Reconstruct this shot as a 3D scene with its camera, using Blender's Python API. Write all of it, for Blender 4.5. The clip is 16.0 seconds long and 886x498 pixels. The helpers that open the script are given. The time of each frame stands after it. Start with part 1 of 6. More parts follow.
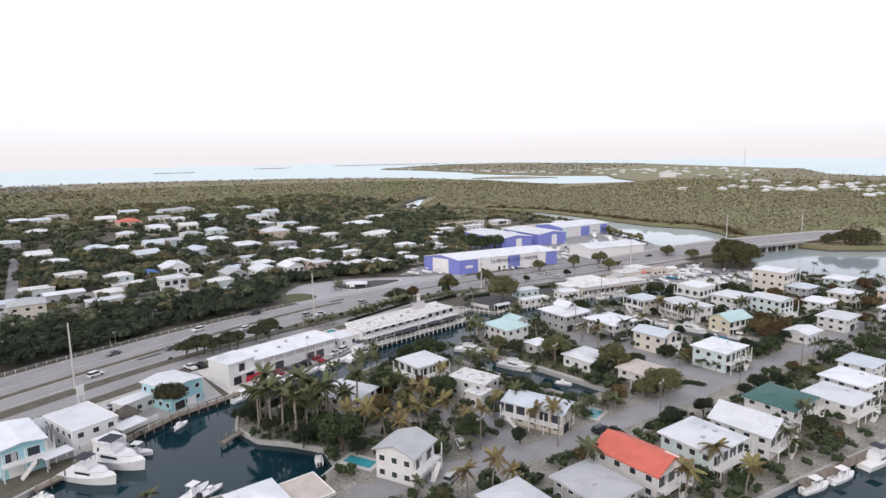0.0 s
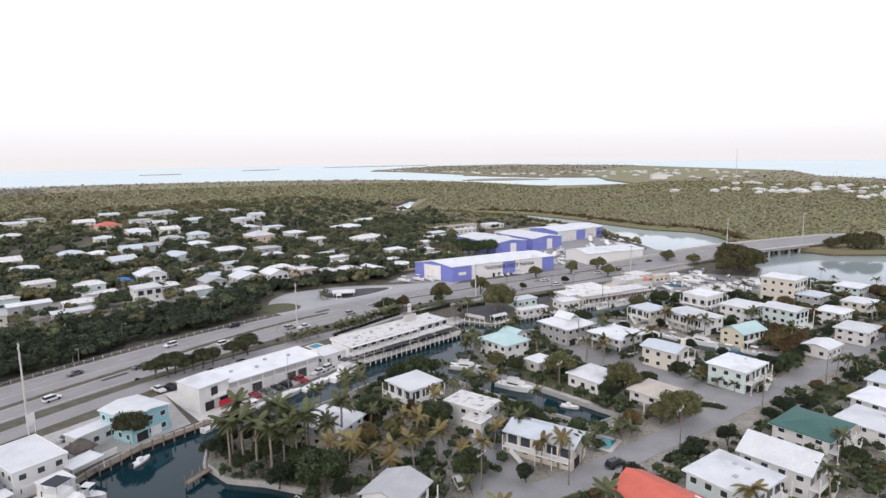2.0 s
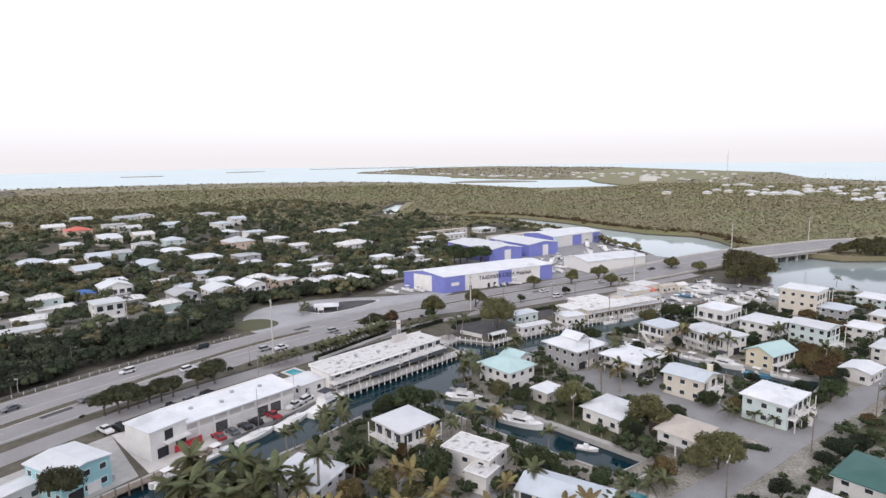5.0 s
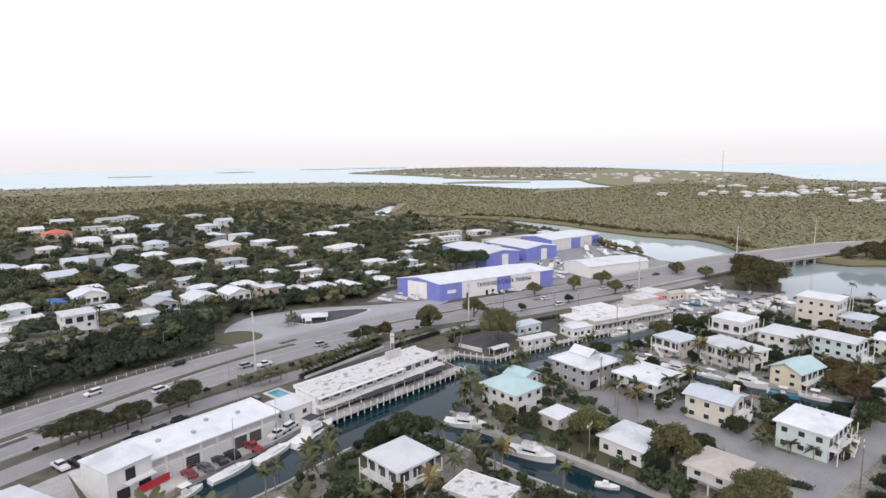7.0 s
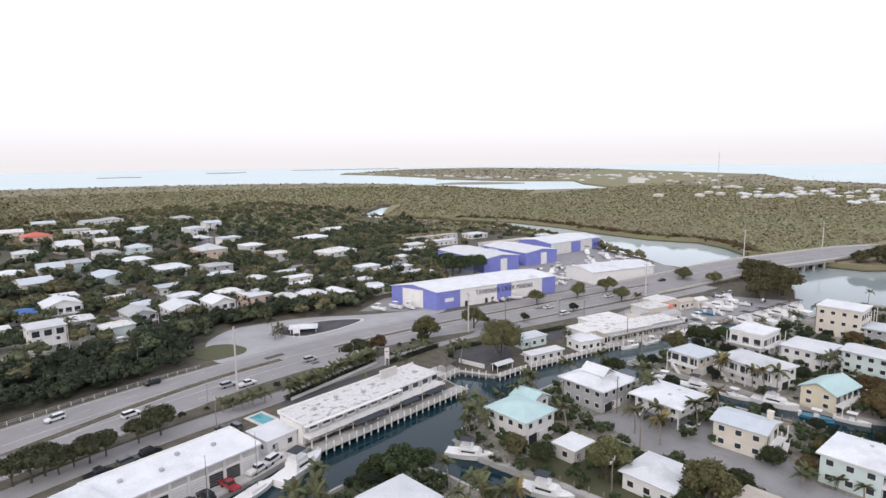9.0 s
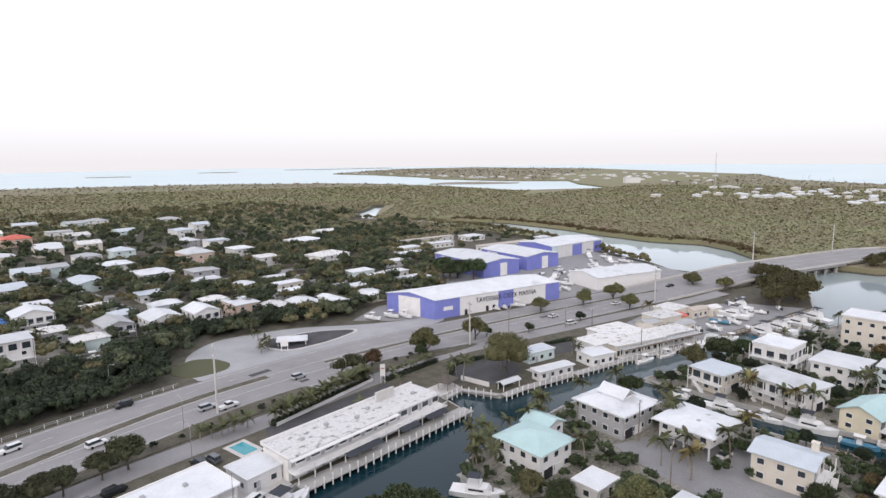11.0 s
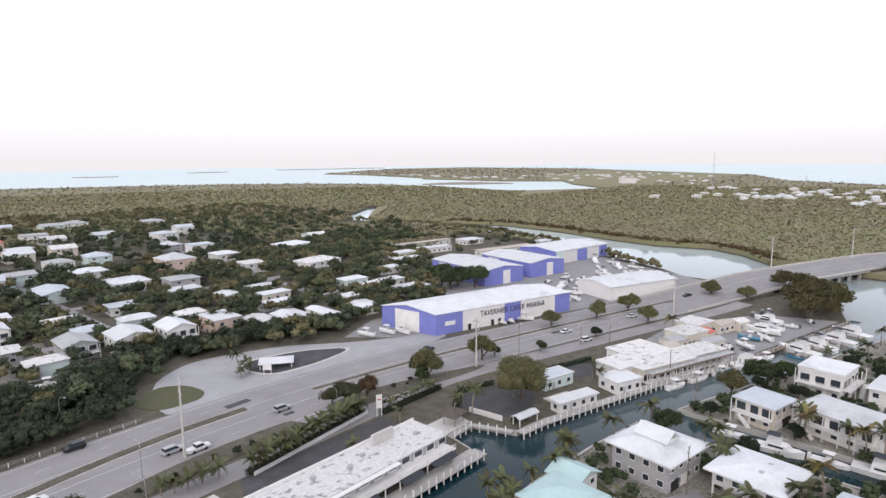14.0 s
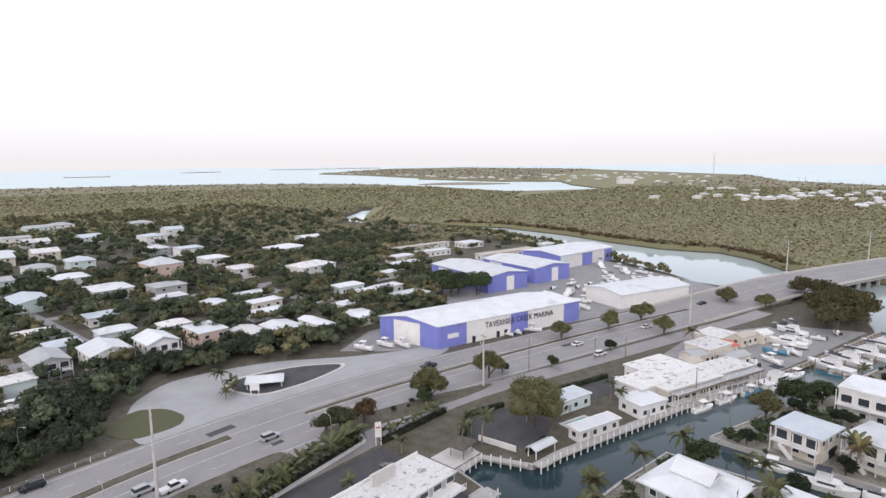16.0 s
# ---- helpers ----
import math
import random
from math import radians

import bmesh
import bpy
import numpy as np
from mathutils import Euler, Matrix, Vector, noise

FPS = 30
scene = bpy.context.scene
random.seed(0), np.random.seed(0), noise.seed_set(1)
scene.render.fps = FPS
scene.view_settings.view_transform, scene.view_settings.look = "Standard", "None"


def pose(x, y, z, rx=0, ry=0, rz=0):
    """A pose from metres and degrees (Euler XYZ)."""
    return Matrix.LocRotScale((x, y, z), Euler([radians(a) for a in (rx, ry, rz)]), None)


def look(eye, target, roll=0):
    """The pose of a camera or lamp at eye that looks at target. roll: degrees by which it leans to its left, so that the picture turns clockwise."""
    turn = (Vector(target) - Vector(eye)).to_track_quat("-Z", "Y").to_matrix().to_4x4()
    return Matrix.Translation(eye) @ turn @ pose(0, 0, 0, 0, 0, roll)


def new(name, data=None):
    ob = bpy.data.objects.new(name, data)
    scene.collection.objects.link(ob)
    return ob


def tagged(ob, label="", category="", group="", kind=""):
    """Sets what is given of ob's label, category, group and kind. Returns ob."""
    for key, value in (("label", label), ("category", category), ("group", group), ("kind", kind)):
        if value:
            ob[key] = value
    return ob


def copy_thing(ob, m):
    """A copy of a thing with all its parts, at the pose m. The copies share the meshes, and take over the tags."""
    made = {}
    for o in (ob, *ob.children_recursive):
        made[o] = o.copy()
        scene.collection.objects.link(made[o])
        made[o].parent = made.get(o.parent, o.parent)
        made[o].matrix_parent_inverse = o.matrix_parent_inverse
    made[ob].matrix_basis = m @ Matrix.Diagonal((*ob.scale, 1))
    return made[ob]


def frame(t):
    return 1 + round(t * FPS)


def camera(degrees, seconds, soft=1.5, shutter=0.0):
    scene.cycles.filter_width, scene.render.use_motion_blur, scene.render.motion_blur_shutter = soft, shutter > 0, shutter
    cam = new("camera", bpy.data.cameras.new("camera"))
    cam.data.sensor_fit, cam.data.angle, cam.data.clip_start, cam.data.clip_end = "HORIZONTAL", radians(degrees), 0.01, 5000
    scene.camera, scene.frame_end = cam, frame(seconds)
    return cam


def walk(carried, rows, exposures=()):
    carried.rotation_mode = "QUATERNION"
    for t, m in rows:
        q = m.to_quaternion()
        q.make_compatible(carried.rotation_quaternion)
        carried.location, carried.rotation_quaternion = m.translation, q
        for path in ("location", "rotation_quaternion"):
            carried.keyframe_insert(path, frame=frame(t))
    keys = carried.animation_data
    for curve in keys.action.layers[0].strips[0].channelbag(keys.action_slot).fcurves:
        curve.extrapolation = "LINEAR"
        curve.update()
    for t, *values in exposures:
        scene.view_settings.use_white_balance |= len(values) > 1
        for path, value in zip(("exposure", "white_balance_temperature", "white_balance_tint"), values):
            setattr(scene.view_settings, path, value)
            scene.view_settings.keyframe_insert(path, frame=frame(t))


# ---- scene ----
cam = camera(73.4, 16.0)
METRES, EYE, TILT, LEAN, TURN = 128.2, 66.5, 0.0, 0.0, -42.7
ROWS = [
    (0.0, 0.0, 0.0, 0.0, -0.14, -9.03, 0.86),
    (0.5, -0.0025, 0.0354, -0.0003, -0.41, -9.02, 0.87),
    (1.0, -0.0042, 0.0646, -0.0007, -0.65, -8.99, 0.88),
    (1.5, -0.0064, 0.1002, -0.0017, -0.92, -8.91, 0.85),
    (2.0, -0.0081, 0.1268, -0.002, -1.12, -8.88, 0.83),
    (2.5, -0.0102, 0.1603, -0.0022, -1.34, -8.84, 0.82),
    (3.0, -0.0127, 0.1914, -0.0026, -1.57, -8.82, 0.82),
    (3.5, -0.0146, 0.2224, -0.0033, -1.77, -8.78, 0.8),
    (4.0, -0.0166, 0.2535, -0.0039, -1.98, -8.75, 0.79),
    (6.5, -0.0276, 0.4038, -0.0045, -2.98, -8.69, 0.76),
    (7.0, -0.0301, 0.4393, -0.0052, -3.19, -8.68, 0.73),
    (7.5, -0.0321, 0.4705, -0.0052, -3.38, -8.69, 0.72),
    (8.0, -0.0344, 0.502, -0.0049, -3.57, -8.69, 0.69),
    (8.5, -0.037, 0.5326, -0.0048, -3.74, -8.67, 0.69),
    (9.0, -0.0392, 0.5635, -0.0063, -3.91, -8.62, 0.67),
    (9.5, -0.0415, 0.5947, -0.0064, -4.1, -8.63, 0.67),
    (12.0, -0.052, 0.7502, -0.0068, -4.82, -8.69, 0.58),
    (12.5, -0.0542, 0.7813, -0.0067, -4.95, -8.71, 0.57),
    (13.0, -0.0567, 0.8123, -0.0073, -5.09, -8.69, 0.56),
    (13.5, -0.0586, 0.8414, -0.0075, -5.21, -8.68, 0.55),
    (14.0, -0.061, 0.8725, -0.0083, -5.35, -8.67, 0.56),
    (14.5, -0.0638, 0.9033, -0.0085, -5.49, -8.67, 0.53),
    (15.0, -0.0657, 0.9346, -0.008, -5.6, -8.68, 0.53),
    (15.5, -0.0671, 0.9639, -0.0082, -5.7, -8.67, 0.54),
    (16.0, -0.0696, 0.9974, -0.0079, -5.82, -8.67, 0.51),
]
walk(cam, [(t, pose(0, 0, EYE, TILT, LEAN, TURN) @ pose(METRES * x, METRES * y, METRES * z, 90 + pitch, roll, yaw)) for t, x, y, z, yaw, pitch, roll in ROWS])

# ---- light ----
world = bpy.data.worlds.new("sky")
scene.world = world
world.use_nodes = True
wt = world.node_tree
sky = wt.nodes.new("ShaderNodeTexSky")
sky.sky_type, sky.sun_disc = "NISHITA", False
sky.sun_elevation, sky.sun_rotation = radians(32), radians(247)
sky.air_density, sky.dust_density = 1.0, 3.0
veil = wt.nodes.new("ShaderNodeMixRGB")          # thin high haze whitens the whole sky
veil.inputs[0].default_value = 0.72
up, lift, tint = wt.nodes.new("ShaderNodeTexCoord"), wt.nodes.new("ShaderNodeSeparateXYZ"), wt.nodes.new("ShaderNodeValToRGB")
wt.links.new(up.outputs["Generated"], lift.inputs[0])
wt.links.new(lift.outputs["Z"], tint.inputs[0])
tint.color_ramp.elements[0].color, tint.color_ramp.elements[1].color = (0.885, 0.845, 0.87, 1), (0.97, 0.965, 1.06, 1)   # rosy near the horizon, cool overhead
tint.color_ramp.elements[1].position = 0.08
bright = wt.nodes.new("ShaderNodeVectorMath")
bright.operation = "SCALE"
bright.inputs[3].default_value = 11.5
wt.links.new(tint.outputs[0], bright.inputs[0])
wt.links.new(bright.outputs[0], veil.inputs[2])
wt.links.new(sky.outputs[0], veil.inputs[1])
wt.links.new(veil.outputs[0], wt.nodes["Background"].inputs[0])
wt.nodes["Background"].inputs[1].default_value = 0.12

sun = new("sun", bpy.data.lights.new("sun", "SUN"))
sun.data.energy, sun.data.angle, sun.data.color = 0.8, radians(16), (1.0, 0.91, 0.84)
sun.matrix_world = look((-70, -30, 48), (0, 0, 0))


# ---- materials ----
def material(name, colour, rough=0.8, metal=0.0, vary=0.12, scale=0.6, fine=9.0, bump=0.2, second=None, spots=0.0, spread=0.0, spec=0.3, island=0.0):
    """A painted, mineral or leafy surface: two scales of variation, wear and relief. spread: how far single things differ."""
    m = bpy.data.materials.new(name)
    m.use_nodes = True
    nt = m.node_tree
    b = nt.nodes["Principled BSDF"]
    tc = nt.nodes.new("ShaderNodeNewGeometry")
    n1, n2 = nt.nodes.new("ShaderNodeTexNoise"), nt.nodes.new("ShaderNodeTexNoise")
    n1.inputs["Scale"].default_value, n2.inputs["Scale"].default_value = scale, fine
    n1.inputs["Detail"].default_value, n2.inputs["Detail"].default_value = 4, 3
    for n in (n1, n2):
        nt.links.new(tc.outputs["Position"], n.inputs["Vector"])
    add = nt.nodes.new("ShaderNodeMath")
    add.operation = "ADD"
    nt.links.new(n1.outputs[0], add.inputs[0])
    nt.links.new(n2.outputs[0], add.inputs[1])
    ramp = nt.nodes.new("ShaderNodeMapRange")
    ramp.inputs[1].default_value, ramp.inputs[2].default_value = 0.65, 1.35
    nt.links.new(add.outputs[0], ramp.inputs[0])
    mix = nt.nodes.new("ShaderNodeMixRGB")
    c2 = second or tuple(c * (1 - 2 * vary) for c in colour)
    mix.inputs[1].default_value, mix.inputs[2].default_value = (*c2, 1), (*(min(1, c * (1 + vary)) for c in colour), 1)
    nt.links.new(ramp.outputs[0], mix.inputs[0])
    out = mix.outputs[0]
    if spots:
        n3 = nt.nodes.new("ShaderNodeTexNoise")
        n3.inputs["Scale"].default_value, n3.inputs["Detail"].default_value = scale * 0.45, 6
        nt.links.new(tc.outputs["Position"], n3.inputs["Vector"])
        edge = nt.nodes.new("ShaderNodeMapRange")
        edge.inputs[1].default_value, edge.inputs[2].default_value, edge.inputs[4].default_value = 0.56, 0.68, spots
        nt.links.new(n3.outputs[0], edge.inputs[0])
        dirt = nt.nodes.new("ShaderNodeMixRGB")
        dirt.inputs[2].default_value = (*(c * 0.35 for c in colour), 1)
        nt.links.new(edge.outputs[0], dirt.inputs[0])
        nt.links.new(out, dirt.inputs[1])
        out = dirt.outputs[0]
    if island:
        lift, gain = nt.nodes.new("ShaderNodeMapRange"), nt.nodes.new("ShaderNodeHueSaturation")
        lift.inputs[3].default_value, lift.inputs[4].default_value = 1 - island, 1 + island
        nt.links.new(tc.outputs["Random Per Island"], lift.inputs[0])
        nt.links.new(lift.outputs[0], gain.inputs["Value"])
        nt.links.new(out, gain.inputs["Color"])
        out = gain.outputs[0]
    if spread:
        info, hsv = nt.nodes.new("ShaderNodeObjectInfo"), nt.nodes.new("ShaderNodeHueSaturation")
        for k, (lo, hi) in {"Hue": (0.5 - 0.045 * spread, 0.5 + 0.03 * spread), "Value": (1 - 0.4 * spread, 1 + 0.45 * spread)}.items():
            r = nt.nodes.new("ShaderNodeMapRange")
            r.inputs[3].default_value, r.inputs[4].default_value = lo, hi
            nt.links.new(info.outputs["Random"], r.inputs[0])
            nt.links.new(r.outputs[0], hsv.inputs[k])
        nt.links.new(out, hsv.inputs["Color"])
        out = hsv.outputs[0]
    nt.links.new(out, b.inputs["Base Color"])
    b.inputs["Roughness"].default_value, b.inputs["Metallic"].default_value = rough, metal
    b.inputs["Specular IOR Level"].default_value = spec
    if bump:
        bp = nt.nodes.new("ShaderNodeBump")
        bp.inputs["Strength"].default_value, bp.inputs["Distance"].default_value = bump, 0.05
        nt.links.new(n2.outputs[0], bp.inputs["Height"])
        nt.links.new(bp.outputs[0], b.inputs["Normal"])
    return m


WHITE_ROOF = material("white_roof", (0.63, 0.65, 0.675), 0.5, vary=0.08, scale=0.25, fine=3, bump=0.1, spots=0.3, spread=0.35)
WORN_ROOF = material("worn_white_roof", (0.68, 0.675, 0.67), 0.7, vary=0.12, scale=1.3, fine=3, spots=0.95, spread=0.2)
GREY_ROOF = material("grey_roof", (0.42, 0.43, 0.44), 0.6, vary=0.1, scale=0.3, fine=4)
BLUEGREY_ROOF = material("blue_grey_roof", (0.52, 0.57, 0.62), 0.5, vary=0.08, scale=0.3, fine=4)
TEAL_ROOF = material("teal_roof", (0.44, 0.60, 0.60), 0.5, vary=0.08, scale=0.3, fine=4)
GREEN_ROOF = material("dark_green_roof", (0.05, 0.13, 0.115), 0.6, vary=0.1, scale=0.3, fine=4)
RED_ROOF = material("red_roof", (0.58, 0.14, 0.10), 0.55, vary=0.1, scale=0.4, fine=5)
BLUE_ROOF = material("blue_roof", (0.06, 0.16, 0.42), 0.6, vary=0.1)
TAN_ROOF = material("tan_roof", (0.50, 0.45, 0.40), 0.8, vary=0.1, scale=0.4, fine=6)
WHITE_WALL = material("white_wall", (0.72, 0.71, 0.70), 0.8, vary=0.07, scale=0.4, fine=5, spread=0.25)
CREAM_WALL = material("cream_wall", (0.68, 0.63, 0.55), 0.8, vary=0.06, scale=0.4, fine=5)
GREY_WALL = material("grey_wall", (0.42, 0.42, 0.43), 0.8, vary=0.08, scale=0.4, fine=5)
AQUA_WALL = material("aqua_wall", (0.34, 0.60, 0.65), 0.8, vary=0.08, scale=0.4, fine=5)
MINT_WALL = material("mint_wall", (0.60, 0.70, 0.69), 0.8, vary=0.06, scale=0.4, fine=5)
YELLOW_WALL = material("yellow_wall", (0.70, 0.63, 0.48), 0.8, vary=0.06, scale=0.4, fine=5)
PEACH_WALL = material("peach_wall", (0.64, 0.50, 0.42), 0.8, vary=0.06, scale=0.4, fine=5)
# blue lightened, the haze before the distant sheds is in the colour
BLUE_WALL = material("blue_metal_wall", (0.21, 0.235, 0.585), 0.55, vary=0.06, scale=0.3, fine=5)
TRIM = material("white_trim", (0.76, 0.75, 0.74), 0.6, vary=0.04)
DARK = material("dark_opening", (0.03, 0.03, 0.035), 0.7, vary=0.1)
GLASS = material("window_glass", (0.035, 0.045, 0.055), 0.08, vary=0.1, bump=0, spec=0.6)
ASPHALT = material("pale_asphalt", (0.288, 0.281, 0.283), 0.9, vary=0.1, scale=0.12, fine=2.5, bump=0.15)
STREET = material("street_asphalt", (0.285, 0.283, 0.288), 0.9, vary=0.1, scale=0.2, fine=2.5, bump=0.15)
LOOP = material("pale_loop_paving", (0.37, 0.372, 0.385), 0.9, vary=0.09, scale=0.15, fine=2.5, bump=0.15)
DARKLOT = material("dark_asphalt", (0.085, 0.085, 0.09), 0.9, vary=0.2, scale=0.2, fine=3)
PAINT = material("road_paint", (0.50, 0.50, 0.49), 0.7, vary=0.2)
CONCRETE = material("concrete", (0.42, 0.41, 0.395), 0.85, vary=0.12, scale=0.5, fine=4)
PALE_CONCRETE = material("pale_concrete", (0.56, 0.54, 0.52), 0.85, vary=0.08, scale=0.5, fine=4)
SAND = material("coral_sand", (0.37, 0.345, 0.315), 0.95, vary=0.12, scale=0.16, fine=1.5, second=(0.10, 0.10, 0.07))
GRASS = material("verge_grass", (0.052, 0.05, 0.034), 0.95, vary=0.2, scale=0.35, fine=2.2, second=(0.15, 0.135, 0.11))
LAWN = material("lawn", (0.065, 0.078, 0.038), 0.95, vary=0.25, scale=0.25, fine=2.5, second=(0.11, 0.1, 0.065))
LEAF = material("leaf_green", (0.048, 0.068, 0.029), 0.7, vary=0.25, scale=0.5, fine=2.0, bump=0, spread=0.6, island=0.28)
LEAF_DARK = material("leaf_dark", (0.025, 0.037, 0.02), 0.7, vary=0.25, scale=0.4, fine=1.5, bump=0, spread=0.5, island=0.28)
LEAF_OLIVE = material("leaf_olive", (0.135, 0.135, 0.06), 0.75, vary=0.25, scale=0.5, fine=2.0, bump=0, spread=0.4, island=0.25)
LEAF_RUST = material("leaf_rust", (0.12, 0.088, 0.04), 0.8, vary=0.25, scale=0.5, fine=2.0, bump=0, spread=0.5, island=0.28)
LEAF_STREET = material("leaf_street", (0.062, 0.066, 0.034), 0.75, vary=0.25, scale=0.5, fine=2.0, bump=0, spread=0.4, island=0.28)
LEAF_BROWN = material("leaf_brown_olive", (0.092, 0.086, 0.042), 0.8, vary=0.25, scale=0.4, fine=1.5, bump=0, spread=0.3, island=0.25)
# far foliage, lightened so its colour carries the haze of the distance
HAZED_SCRUB = material("far_dry_scrub", (0.285, 0.25, 0.205), 0.9, vary=0.15, scale=0.01, fine=0.1, bump=0, second=(0.205, 0.185, 0.15), island=0.12)
# mangrove and wood leaf tones are paled, distance haze put into their colour
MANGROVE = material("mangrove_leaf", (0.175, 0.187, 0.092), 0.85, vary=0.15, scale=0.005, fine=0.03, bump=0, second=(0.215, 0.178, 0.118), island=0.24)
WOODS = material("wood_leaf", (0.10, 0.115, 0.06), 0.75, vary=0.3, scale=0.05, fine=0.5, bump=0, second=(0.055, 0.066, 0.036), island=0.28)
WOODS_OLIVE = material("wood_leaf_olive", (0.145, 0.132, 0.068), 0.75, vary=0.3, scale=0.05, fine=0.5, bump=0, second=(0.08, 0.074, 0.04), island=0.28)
# near roadside leaf, without the haze paling of the woods
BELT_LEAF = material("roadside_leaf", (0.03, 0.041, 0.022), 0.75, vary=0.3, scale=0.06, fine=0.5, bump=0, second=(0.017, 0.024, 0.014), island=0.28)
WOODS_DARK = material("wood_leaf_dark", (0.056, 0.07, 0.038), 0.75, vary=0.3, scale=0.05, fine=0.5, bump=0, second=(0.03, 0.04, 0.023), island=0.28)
PALM_LEAF = material("palm_frond", (0.092, 0.102, 0.045), 0.6, vary=0.25, scale=0.6, fine=3, bump=0, spread=0.9)
# golden tone paints warm low sunlight onto the fronds
PALM_SUNLIT = material("golden_palm_frond", (0.185, 0.152, 0.06), 0.6, vary=0.25, scale=0.6, fine=3, bump=0, spread=0.7)
BARK = material("bark", (0.13, 0.105, 0.08), 0.95, vary=0.2, scale=2, fine=9)
PALM_BARK = material("palm_bark", (0.30, 0.26, 0.22), 0.95, vary=0.2, scale=2, fine=9)
WOOD = material("weathered_wood", (0.24, 0.2, 0.165), 0.9, vary=0.2, scale=1, fine=8)
THATCH = material("thatch", (0.13, 0.115, 0.1), 0.95, vary=0.25, scale=1, fine=8)
BOAT_WHITE = material("gelcoat_white", (0.78, 0.78, 0.78), 0.25, vary=0.03, bump=0, spec=0.5)
BOAT_BLUE = material("gelcoat_blue", (0.08, 0.24, 0.36), 0.25, vary=0.05, bump=0, spec=0.5)
CANVAS = material("boat_canvas", (0.05, 0.056, 0.068), 0.9, vary=0.1)
RUBBER = material("tyre_rubber", (0.02, 0.02, 0.02), 0.9, vary=0.1)
METAL = material("galvanised_metal", (0.45, 0.45, 0.46), 0.45, 0.7, vary=0.1)
POOL = material("pool_water", (0.05, 0.32, 0.37), 0.1, vary=0.1, bump=0, spec=0.5)
RED_PAINT = material("red_paint", (0.5, 0.03, 0.05), 0.4, vary=0.1)
LETTER = material("sign_letter", (0.035, 0.035, 0.06), 0.6, vary=0.05)
CAR_PAINTS = [material("car_" + n, c, 0.25, vary=0.03, bump=0, spec=0.6) for n, c in (
    ("white", (0.72, 0.72, 0.72)), ("black", (0.02, 0.021, 0.024)), ("silver", (0.42, 0.43, 0.45)), ("grey", (0.13, 0.135, 0.145)), ("blue", (0.05, 0.09, 0.2)), ("red", (0.32, 0.03, 0.04)))]


def water_material():
    m = bpy.data.materials.new("sea_water")
    m.use_nodes = True
    nt = m.node_tree
    b = nt.nodes["Principled BSDF"]
    geo, far = nt.nodes.new("ShaderNodeNewGeometry"), nt.nodes.new("ShaderNodeVectorMath")
    far.operation = "LENGTH"
    nt.links.new(geo.outputs["Position"], far.inputs[0])
    deep = nt.nodes.new("ShaderNodeMapRange")                 # dark dredged canals, pale bay shallows; the paling also paints in sky reflection
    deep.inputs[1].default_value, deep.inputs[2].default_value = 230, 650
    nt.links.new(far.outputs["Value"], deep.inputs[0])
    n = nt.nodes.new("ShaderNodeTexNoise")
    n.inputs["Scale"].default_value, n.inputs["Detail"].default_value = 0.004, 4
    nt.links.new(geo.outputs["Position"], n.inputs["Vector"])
    flats_glare = nt.nodes.new("ShaderNodeMixRGB")
    flats_glare.inputs[1].default_value, flats_glare.inputs[2].default_value = (0.53, 0.645, 0.655, 1), (0.66, 0.735, 0.745, 1)
    nt.links.new(n.outputs[0], flats_glare.inputs[0])
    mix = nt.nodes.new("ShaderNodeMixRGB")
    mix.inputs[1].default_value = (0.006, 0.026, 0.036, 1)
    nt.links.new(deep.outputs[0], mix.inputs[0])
    nt.links.new(flats_glare.outputs[0], mix.inputs[2])
    nt.links.new(mix.outputs[0], b.inputs["Base Color"])
    rip = nt.nodes.new("ShaderNodeTexNoise")
    rip.inputs["Scale"].default_value, rip.inputs["Detail"].default_value = 0.7, 3
    nt.links.new(geo.outputs["Position"], rip.inputs["Vector"])
    bp = nt.nodes.new("ShaderNodeBump")
    bp.inputs["Strength"].default_value, bp.inputs["Distance"].default_value = 0.06, 0.05
    nt.links.new(rip.outputs[0], bp.inputs["Height"])
    nt.links.new(bp.outputs[0], b.inputs["Normal"])
    chop = nt.nodes.new("ShaderNodeMapRange")                 # wind-ruffled open bay, sheltered canals
    chop.inputs[1].default_value, chop.inputs[2].default_value, chop.inputs[3].default_value, chop.inputs[4].default_value = 600, 1500, 0.06, 0.5
    nt.links.new(far.outputs["Value"], chop.inputs[0])
    nt.links.new(chop.outputs[0], b.inputs["Roughness"])
    b.inputs["IOR"].default_value = 1.33
    return m


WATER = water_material()


